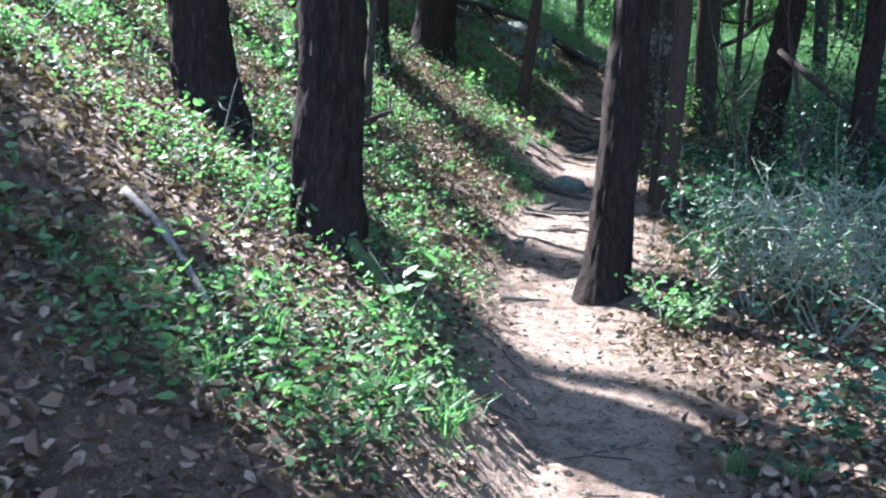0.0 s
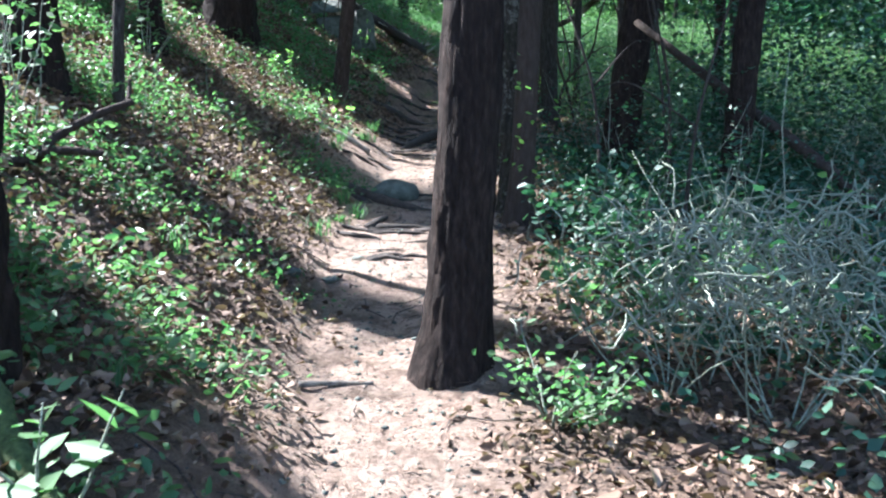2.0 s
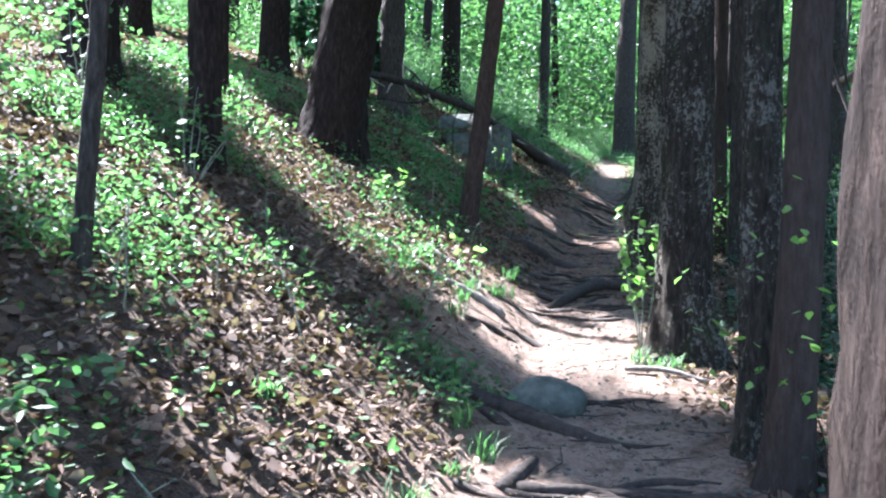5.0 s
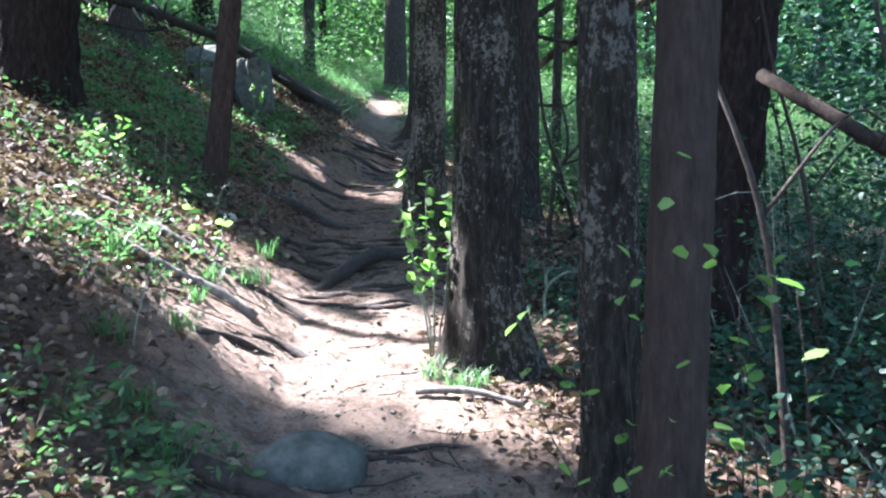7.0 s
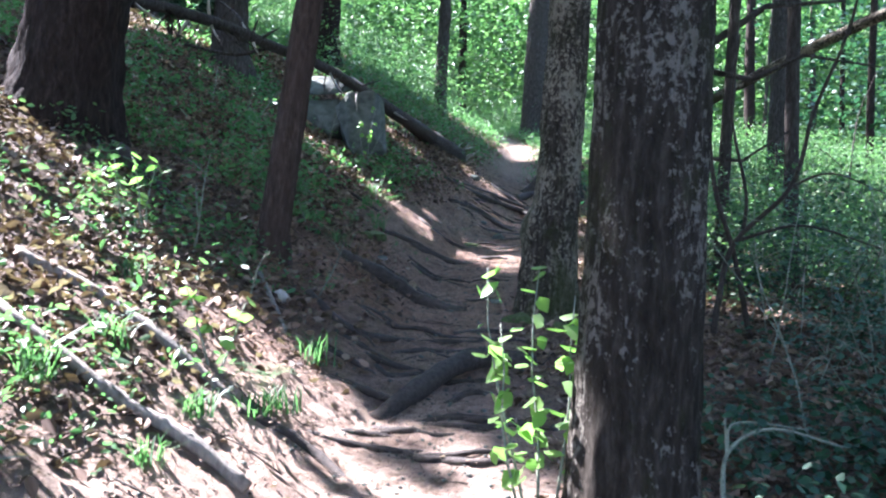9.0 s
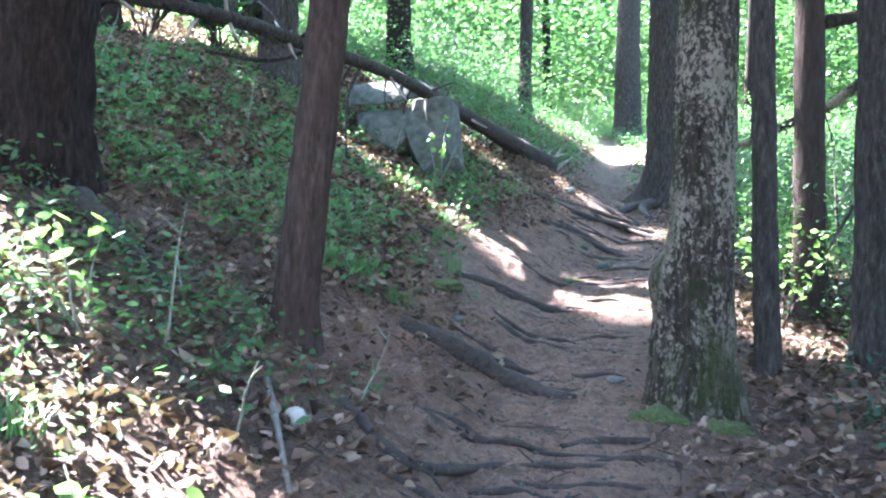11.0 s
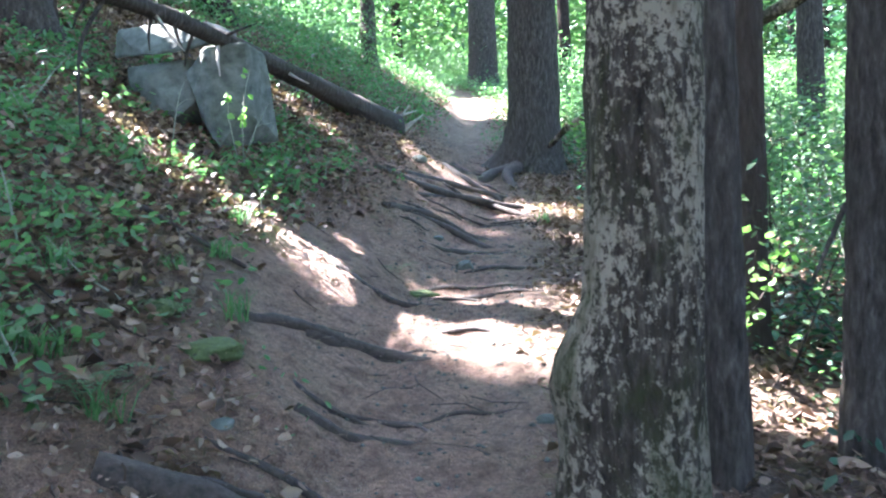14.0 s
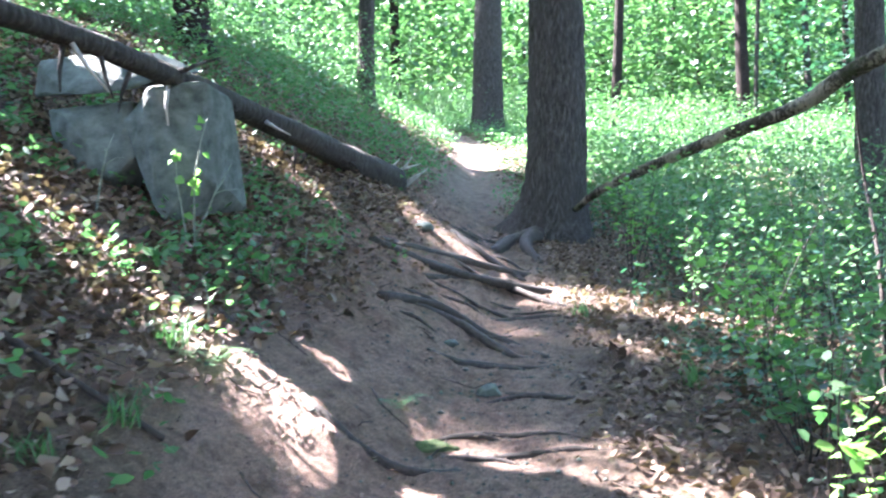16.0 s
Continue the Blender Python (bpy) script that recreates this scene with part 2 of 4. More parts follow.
# ---- mesh helpers ----
def raw_mesh(name, verts, faces_flat, per_face, mat, smooth=True):
    """A mesh from arrays: verts (n, 3) and faces with a fixed count of corners."""
    me = bpy.data.meshes.new(name)
    faces_flat = np.asarray(faces_flat, np.int32).ravel()
    count = len(faces_flat) // per_face
    me.vertices.add(len(verts))
    me.vertices.foreach_set("co", np.asarray(verts, np.float32).ravel())
    me.loops.add(len(faces_flat))
    me.loops.foreach_set("vertex_index", faces_flat)
    me.polygons.add(count)
    me.polygons.foreach_set("loop_start", np.arange(count, dtype=np.int32) * per_face)
    if smooth:
        me.polygons.foreach_set("use_smooth", np.ones(count, bool))
    me.update(calc_edges=True)
    me.materials.append(mat)
    return me


def part(name, me, parent=None, label=""):
    ob = new(name, me)
    if parent is not None:
        ob.parent = parent
    if label:
        ob["label"] = label
    return ob


def tube_arrays(points, radii, sides=8, wobble=0.0, rng=None):
    """Vertices and quads of a closed tapering tube along points."""
    pts = [Vector(p) for p in points]
    verts, faces = [], []
    side = None
    for i, p in enumerate(pts):
        way = (pts[min(i + 1, len(pts) - 1)] - pts[max(i - 1, 0)]).normalized()
        side = way.orthogonal().normalized() if side is None else (side - way * side.dot(way)).normalized()
        other = way.cross(side)
        for k in range(sides):
            a = 2 * math.pi * k / sides
            r = radii[i] * (1 + (wobble * rng.uniform(-1, 1) if wobble else 0))
            verts.append(p + (side * math.cos(a) + other * math.sin(a)) * r)
    for i in range(len(pts) - 1):
        for k in range(sides):
            n = (k + 1) % sides
            faces += [i * sides + k, i * sides + n, (i + 1) * sides + n, (i + 1) * sides + k]
    first, last = len(verts), len(verts) + 1
    verts += [pts[0], pts[-1]]
    top = (len(pts) - 1) * sides
    for k in range(0, sides):
        n = (k + 1) % sides
        faces += [first, n, k, first, last, top + k, top + n, last]
    return [tuple(v) for v in verts], faces


def tube_mesh(name, points, radii, mat, sides=8, wobble=0.0, rng=None):
    v, f = tube_arrays(points, radii, sides, wobble, rng)
    return raw_mesh(name, v, f, 4, mat)


def many_tubes(name, runs, mat, sides=5):
    verts, faces = [], []
    for points, radii in runs:
        v, f = tube_arrays(points, radii, sides)
        faces += [i + len(verts) for i in f]
        verts += v
    return raw_mesh(name, verts, faces, 4, mat)


def leaf_mesh(name, centres, size, mat, rng, flat=0.5, long=1.6, curl=0.25, corners=6):
    """Many small folded leaves. flat: how far they lie level (1) or turn any way (0)."""
    c = np.asarray(centres, float)
    n = len(c)
    size = np.broadcast_to(np.asarray(size, float), n)
    turn = rng.uniform(0, 2 * np.pi, n)
    up = rng.normal(0, 1, (n, 3)) * (1 - flat)
    up[:, 2] = np.abs(up[:, 2]) + flat + 0.05
    up /= np.linalg.norm(up, axis=1)[:, None]
    ahead = np.stack([np.cos(turn), np.sin(turn), np.zeros(n)], 1)
    ahead -= up * (ahead * up).sum(1)[:, None]
    ahead /= np.linalg.norm(ahead, axis=1)[:, None]
    side = np.cross(up, ahead)
    s = size[:, None]
    bend = (rng.uniform(-0.3, 1, n) * curl)[:, None]
    if corners == 4:
        v = np.stack([c - ahead * s * long / 2, c + side * s / 2 + up * s * bend - ahead * s * 0.1 * long,
                      c + ahead * s * long / 2 - up * s * bend * 0.8, c - side * s / 2 + up * s * bend - ahead * s * 0.1 * long], 1)
        k = np.arange(n)[:, None] * 4
        f = np.concatenate([k + [0, 1, 2], k + [0, 2, 3]], 1)
        return raw_mesh(name, v.reshape(-1, 3), f, 3, mat, smooth=False)
    lift, droop = up * s * bend, up * s * rng.uniform(-0.2, 0.35, n)[:, None] * curl * 3
    wide = rng.uniform(0.36, 0.6, (n, 4, 1))
    v = np.stack([c - ahead * s * long * 0.5 + droop * 0.5,
                  c + side * s * wide[:, 0] + lift - ahead * s * long * 0.18,
                  c + side * s * wide[:, 1] * 0.8 + lift * 1.3 + ahead * s * long * 0.2,
                  c + ahead * s * long * 0.5 + droop,
                  c - side * s * wide[:, 2] * 0.8 + lift * 1.1 + ahead * s * long * 0.24,
                  c - side * s * wide[:, 3] + lift * 0.7 - ahead * s * long * 0.14], 1)
    k = np.arange(n)[:, None] * 6
    f = np.concatenate([k + [0, 1, 2, 3], k + [0, 3, 4, 5]], 1)
    return raw_mesh(name, v.reshape(-1, 3), f, 4, mat, smooth=False)


# ---- ground ----
def spread(stops):
    """Grid lines from (start, step) pairs."""
    out = []
    for (a, step), (b, _) in zip(stops, stops[1:]):
        out += list(np.arange(a, b - step * 0.3, step))
    return np.array(out + [stops[-1][0]])


def build_ground():
    xs = spread([(-600, 60), (-60, 6), (-18, 1), (-7, 0.25), (-4, 0.08), (-2.4, 0.04), (0.6, 0.08), (2.5, 0.25), (8, 1), (20, 6), (60, 60), (600, 1)])
    ys = spread([(-500, 50), (-50, 5), (-10, 0.6), (-1, 0.05), (27, 0.25), (40, 1), (60, 6), (120, 60), (700, 1)])
    gx, gy = np.meshgrid(xs, ys)
    gz = ground_z(gx, gy)
    v = np.stack([gx, gy, gz], -1).reshape(-1, 3)
    w = len(xs)
    i, j = np.meshgrid(np.arange(w - 1), np.arange(len(ys) - 1))
    a = (j * w + i).ravel()
    me = raw_mesh("ground", v, np.stack([a, a + 1, a + w + 1, a + w], 1), 4, SOIL)
    me.attributes.new("trail", "FLOAT", "POINT").data.foreach_set("value", (tread(gx, gy) * np.interp(gy, (12.9, 14.2, 26, 60), (1.0, 0.22, 0.2, 0.3))).ravel().astype(np.float32))
    me.attributes.new("duff", "FLOAT", "POINT").data.foreach_set("value", needle_bed(gx, gy).ravel().astype(np.float32))
    tagged(new("ground", me), "leaf-strewn forest slope with a worn reddish dirt trail", "ground", kind="structure")


build_ground()


# ---- trees ----
def trunk_mesh(name, radius, height, lean, mat, seed, sides=32, flare=0.5, ridge=0.06, fine=True, bulges=()):
    """A tapering trunk with a lobed foot and ridged bark; its foot is at the origin. lean: metres aside for a metre up.
    bulges: (angle, height, size, share of the radius)."""
    rng = random.Random(seed)
    lobes = [(rng.uniform(0, 6.28), rng.uniform(0.5, 1.0)) for _ in range(4)]
    hs = [-0.5, -0.2]
    h = 0.0
    while h < height:
        hs.append(h)
        h += (0.05 if h < 0.6 else 0.08 if h < 4 else 0.8) if fine else (0.25 if h < 0.6 else 1.2)
    verts, faces = [], []
    shift = rng.uniform(0, 90)
    for h in hs:
        top = max(h, 0)
        taper = radius * (1 - 0.75 * top / height)
        bow = 0.03 * (math.sin(top * 0.7 + shift) - math.sin(shift))
        for k in range(sides):
            a = 2 * math.pi * k / sides
            foot = math.exp(-max(h, -0.1) / 0.22) * flare
            lobe = sum(w * max(0, math.cos(a - at)) ** 4 for at, w in lobes)
            r = taper * (1 + foot * (0.35 + lobe))
            for at, up, size, share in bulges:
                r += taper * share * math.exp(-((h - up) / size) ** 2) * max(0, math.cos(a - at)) ** 2
            if fine:
                turn = Vector((math.cos(a) * 30 * radius, math.sin(a) * 30 * radius, h * 3.2 + shift))
                groove = abs(noise.noise(turn)) * 2 - 0.5
                small = noise.noise(Vector((math.cos(a) * 70 * radius, math.sin(a) * 70 * radius, h * 13 + shift)))
                r += ridge * 0.22 * (groove + 0.5 * small)
            verts.append((lean[0] * top + bow + r * math.cos(a), lean[1] * top + r * math.sin(a), h))
    for i in range(len(hs) - 1):
        for k in range(sides):
            n = (k + 1) % sides
            faces += [i * sides + k, i * sides + n, (i + 1) * sides + n, (i + 1) * sides + k]
    return raw_mesh(name, verts, faces, 4, mat)


def crown_mesh(name, seed, count, low, high, reach, mat, leaf=0.15, puff=0.6):
    rng = np.random.default_rng(seed)
    clumps = 26
    t = rng.uniform(0, 1, clumps) ** 0.8
    a, d = rng.uniform(0, 6.28, clumps), rng.uniform(0.2, 1, clumps) * reach * (1.1 - 0.7 * t)
    mid = np.stack([d * np.cos(a), d * np.sin(a), low + (high - low) * t], 1)
    pts = mid[rng.integers(0, clumps, count)] + rng.normal(0, 1, (count, 3)) * (puff, puff, puff * 0.6)
    return leaf_mesh(name, pts, rng.uniform(0.7, 1.3, count) * leaf, mat, rng, 0.4, corners=4)


CROWNS = [crown_mesh("crown", 40 + k, 1500, 8.0, 17.0, 2.4, LEAF_CROWN) for k in range(3)]
THICK_CROWNS = [crown_mesh("crown", 60 + k, 7000, 6.0, 14.0, 1.3, LEAF_CROWN, 0.2, 0.5) for k in range(3)]
BOUGHS = []
for k in range(4):
    rr = random.Random(k)
    d = rr.uniform(1.2, 2.4)
    BOUGHS.append(tube_mesh("limb", [(0, 0, 0), (d * 0.3, 0.1, 0.3), (d * 0.65, -0.05, 0.5), (d, 0.08, 1.1)], [0.06, 0.05, 0.035, 0.012], BARK_GREY, 6))


def tree(x, y, radius, lean, mat, seed, label, height=16.0, flare=0.4, ridge=0.06, group="", fine=True, sides=40, thick=False, bulges=(), limbs=5):
    base = new("tree")
    base.location = (x, y, float(ground_z(x, y)))
    part("trunk", trunk_mesh("trunk", radius, height, lean, mat, seed, sides, flare, ridge, fine, bulges), base)
    pool = THICK_CROWNS if thick else CROWNS
    ob = part("crown", pool[seed % 3], base)
    ob.location, ob.rotation_euler.z = (lean[0] * 10, lean[1] * 10, 0), seed * 1.7
    for k in range(limbs):
        limb = part("limb", BOUGHS[(seed + k) % 4], base)
        h = 6.5 + 7.0 * k / limbs
        limb.location, limb.rotation_euler.z = (lean[0] * h, lean[1] * h, h), seed + k * 2.4
    return tagged(base, label, "tree", group)


def dead_branch(on, points, thick, label=""):
    """A bare broken branch on a tree; points are offsets from the tree's foot."""
    return part("dead_branch", tube_mesh("dead_branch", points, [thick * (1 - 0.75 * i / (len(points) - 1)) for i in range(len(points))], BARK_GREY, 7), on, label)


NEAR = [  # x, y, radius, lean, bark, flare, ridge, label
    (-1.70, 4.72, 0.185, 0.0, BARK_PINE, 0.35, 0.14, "dark furrowed pine trunk on the bank beside the trail"),
    (-0.255, 6.38, 0.147, 0.085, BARK_PINE, 0.4, 0.085, "straight dark pine trunk at the edge of the trail"),
    (-3.15, 6.2, 0.22, -0.13, BARK_PINE, 0.25, 0.12, "thick dark pine trunk up the bank"),
    (-3.27, 8.6, 0.175, 0.0, BARK_PINE, 0.3, 0.11, "dark upright pine trunk on the leafy bank"),
    (-2.80, 8.9, 0.042, 0.03, BARK_GREY, 0.3, 0.03, "thin grey sapling stem on the bank"),
    (-3.4, 11.4, 0.115, -0.02, BARK_PINE, 0.3, 0.08, "slim dark pine trunk on the bank"),
    (-4.64, 11.9, 0.21, -0.02, BARK_PINE, 0.3, 0.1, "pine trunk behind small leafy shoots"),
    (-3.62, 15.0, 0.34, 0.16, BARK_PINE, 0.25, 0.12, "heavy pine trunk leaning over the slope"),
    (-2.04, 14.8, 0.095, 0.13, BARK_RED, 0.3, 0.05, "slender leaning pine trunk above the trail"),
    (-0.07, 11.55, 0.178, 0.0, BARK_MOTTLED, 0.55, 0.05, "lichen-spotted trunk with a mossy foot beside the trail"),
    (0.15, 9.8, 0.1, 0.02, BARK_FLECKED, 0.3, 0.05, "lichened trunk standing close to a smooth brown trunk"),
    (0.19, 9.4, 0.095, 0.04, BARK_SMOOTH, 0.3, 0.015, "smooth brown trunk of a young maple"),
    (-0.155, 15.6, 0.168, 0.015, BARK_LICHEN, 0.5, 0.05, "pale lichened trunk with a mossy bulge at its foot"),
    (0.32, 16.4, 0.075, 0.01, BARK_GREY, 0.3, 0.03, "thin grey trunk behind a lichened tree"),
    (0.9, 18.1, 0.12, 0.03, BARK_SMOOTH, 0.3, 0.03, "grey trunk rising from brown leaf litter"),
    (0.98, 16.7, 0.13, 0.04, BARK_GREY, 0.3, 0.06, "grey-brown trunk with dead side branches"),
    (0.32, 25.3, 0.35, 0.02, BARK_GREY, 0.8, 0.1, "large grey trunk with spreading roots beside the trail"),
    (-0.03, 37.5, 0.4, 0.03, BARK_GREY, 0.3, 0.1, "grey trunk at the far bend of the trail"),
    (1.38, 12.3, 0.19, 0.13, BARK_PINE, 0.3, 0.1, "broad dark trunk among green undergrowth"),
    (2.08, 10.3, 0.125, 0.08, BARK_PINE, 0.3, 0.08, "dark trunk beside a leaning dead pole"),
    (5.3, 21.6, 0.17, 0.0, BARK_GREY, 0.3, 0.06, "grey trunk in the green undergrowth"),
    (4.4, 26.4, 0.2, 0.02, BARK_GREY, 0.3, 0.06, "grey trunk deeper in the wood"),
    (-4.35, 20.8, 0.23, 0.0, BARK_GREY, 0.3, 0.08, "grey trunk standing behind the fallen log"),
    (-6.3, 20.2, 0.26, 0.0, BARK_PINE, 0.3, 0.1, "dark trunk on the upper slope"),
    (-6.6, 24.2, 0.27, 0.02, BARK_GREY, 0.3, 0.1, "grey trunk on the upper slope"),
    (-4.4, 27.2, 0.24, 0.0, BARK_PINE, 0.3, 0.1, "dark trunk above the trail's far bend"),
    (-2.4, 31.0, 0.15, 0.0, BARK_GREY, 0.3, 0.1, "grey trunk among sunlit bushes"),
    (1.55, 17.9, 0.06, 0.02, BARK_GREY, 0.3, 0.03, "thin grey trunk in the undergrowth"),
    (2.5, 18.8, 0.08, -0.02, BARK_GREY, 0.3, 0.03, "thin grey trunk in the undergrowth"),
    (3.7, 17.0, 0.09, 0.03, BARK_PINE, 0.3, 0.04, "thin dark trunk in the undergrowth"),
    (4.6, 12.2, 0.12, 0.03, BARK_PINE, 0.3, 0.04, "dark trunk in the undergrowth"),
]
standing = []
for n, (x, y, r, lx, bark, foot, ridge, words) in enumerate(NEAR):
    knob = [(math.pi, 0.62, 0.14, 0.5), (math.pi * 0.95, 0.3, 0.25, 0.3)] if n == 12 else []
    # thick: unseen crowns filled out on chosen trees to shade the right side
    standing.append(tree(x, y, r, (lx, 0.0), bark, n, words, group="trees along the trail", flare=foot, ridge=ridge, bulges=knob, thick=(x > -0.4 and y < 14) or (x > 0.9 and y < 20) or n in (2, 3, 5, 25, 26), sides=60 if n < 17 else 36))
dead_branch(standing[15], [(0.1, 0, 2.0), (0.5, -0.1, 1.9), (0.9, -0.15, 2.1), (1.5, -0.2, 2.0)], 0.03)
dead_branch(standing[15], [(0.1, 0, 1.25), (0.4, -0.3, 1.2), (0.75, -0.5, 1.45)], 0.02)
dead_branch(standing[15], [(-0.1, 0, 1.0), (-0.3, -0.15, 0.7), (-0.42, -0.3, 0.75)], 0.012)
dead_branch(standing[14], [(0.1, 0, 2.25), (0.55, 0.1, 2.35), (1.1, 0.1, 2.75), (1.9, 0.2, 2.85)], 0.06)
dead_branch(standing[1], [(0.1, -0.05, 2.1), (0.35, -0.1, 2.2), (0.5, -0.1, 2.4)], 0.014)
dead_branch(standing[20], [(0.1, 0, 1.8), (0.6, -0.2, 1.5), (0.9, -0.3, 2.6)], 0.03)
dead_branch(standing[18], [(0.2, -0.2, 2.6), (0.7, -0.5, 2.9), (1.4, -0.6, 2.8)], 0.03)

# unseen crown, thickened and raised to shade a grey trunk across the trail
for ob in standing[23].children:
    if ob.name.startswith("crown"):
        ob.data, ob.location.z = THICK_CROWNS[1], 1.6

# added trees up the slope; their unseen crowns are placed to cast the trail's shade
SHADE = [(8.4, 9.5, 0.5), (8.45, 13.0, 0.45), (11.6, 10.5, 0.4), (11.6, 13.5, 0.4), (14.45, 12.0, 0.35), (14.4, 15.0, 0.35), (14.72, 12.8, 0.15), (18.75, 12.0, 0.35), (12.85, 10.0, 0.95), (12.95, 14.5, 0.95), (12.7, 12.0, 1.0), (16.95, 11.5, 0.5), (17.5, 16.0, 0.5), (21.4, 13.0, 1.0), (21.3, 9.0, 0.9),
         (22.6, 15.0, 0.8), (0.8, 10.0, 0.8), (0.6, 13.5, 0.8), (-1.5, 13.0, 1.0), (5.95, 13.0, 0.17), (4.0, 13.0, 0.1), (25.2, 12.0, 0.5), (23.6, 11.0, 0.7), (23.4, 15.0, 0.7)]
for n, (across, back, wide) in enumerate(SHADE):
    x, y = 0.5 * across - 0.866 * (back + 0.577 * across), 0.866 * across + 0.5 * (back + 0.577 * across)
    shady = tree(x, y, 0.2, (0, 0), BARK_PINE, 200 + n, "added tall pine with a thick crown that shades the trail", group="forest trees", fine=False, sides=14, thick=True)
    for ob in shady.children:
        if ob.name.startswith("crown"):
            ob.scale = (wide, wide, 1)

# added thin trees; their crowns shade the lichened trunk and the far trail
for n, (x, y, wide, tall) in enumerate([(-4.68, 14.5, 0.6, 0.87), (-12.2, 42.5, 1.0, 1.0), (-13.4, 44.6, 1.0, 1.0)]):
    small = tree(x, y, 0.06, (0, 0), BARK_PINE, 240 + n, "added thin pine placed for the shade of its crown", group="forest trees", fine=False, sides=16, thick=True, limbs=0)
    for ob in small.children:
        if ob.name.startswith("crown"):
            ob.scale = (wide, wide, tall)

far = random.Random(5)
spots = []
while len(spots) < 130:
    x, y = far.uniform(-34, 36), far.uniform(-14, 85)
    line = float(eased(np.array(y), LINE_Y, LINE_X))
    if (y < 32 and -18 < x < 5) or abs(x - line) < 2.5 or (y < 3 and abs(x) < 3) or any((x - a) ** 2 + (y - b) ** 2 < 3 for a, b in spots):
        continue
    spots.append((x, y))
for n, (x, y) in enumerate(spots):
    if x < -8 and (2.5 < 0.5 * x + 0.866 * y < 7.5 or 26 < 0.5 * x + 0.866 * y < 27.5):
        continue  # gaps through which the sun reaches the trail
    tree(x, y, far.uniform(0.08, 0.24), (far.uniform(-0.03, 0.05), 0), (BARK_PINE, BARK_GREY)[n % 2], 100 + n,
         "tall forest tree with a bare lower trunk", group="forest trees", fine=False, sides=12, limbs=3)


# ---- roots, logs and sticks ----
def laid(points, lift=0.0):
    """Points in plan set on the ground, with a height over it each."""
    return [(x, y, float(ground_z(x, y)) + lift + (rest[0] if rest else 0)) for x, y, *rest in points]


def smooth_line(points, steps=5):
    """A rounded line through points (Catmull-Rom)."""
    p = [Vector(q) for q in points]
    p = [p[0] * 2 - p[1]] + p + [p[-1] * 2 - p[-2]]
    out = []
    for i in range(1, len(p) - 2):
        for k in range(steps):
            t = k / steps
            a, b, c, d = p[i - 1], p[i], p[i + 1], p[i + 2]
            out.append(0.5 * ((2 * b) + (c - a) * t + (2 * a - 5 * b + 4 * c - d) * t * t + (3 * b - a - 3 * c + d) * t ** 3))
    return out + [p[-2]]


def ground_tube(name, points, r0, r1, mat, lift, label, category, group="", seed=0, sides=9):
    rng = random.Random(seed)
    line = smooth_line(laid(points, lift))
    radii = [(r0 + (r1 - r0) * i / (len(line) - 1)) * rng.uniform(0.85, 1.15) for i in range(len(line))]
    return tagged(new(name, tube_mesh(name, line, radii, mat, sides, 0.1, rng)), label, category, group)


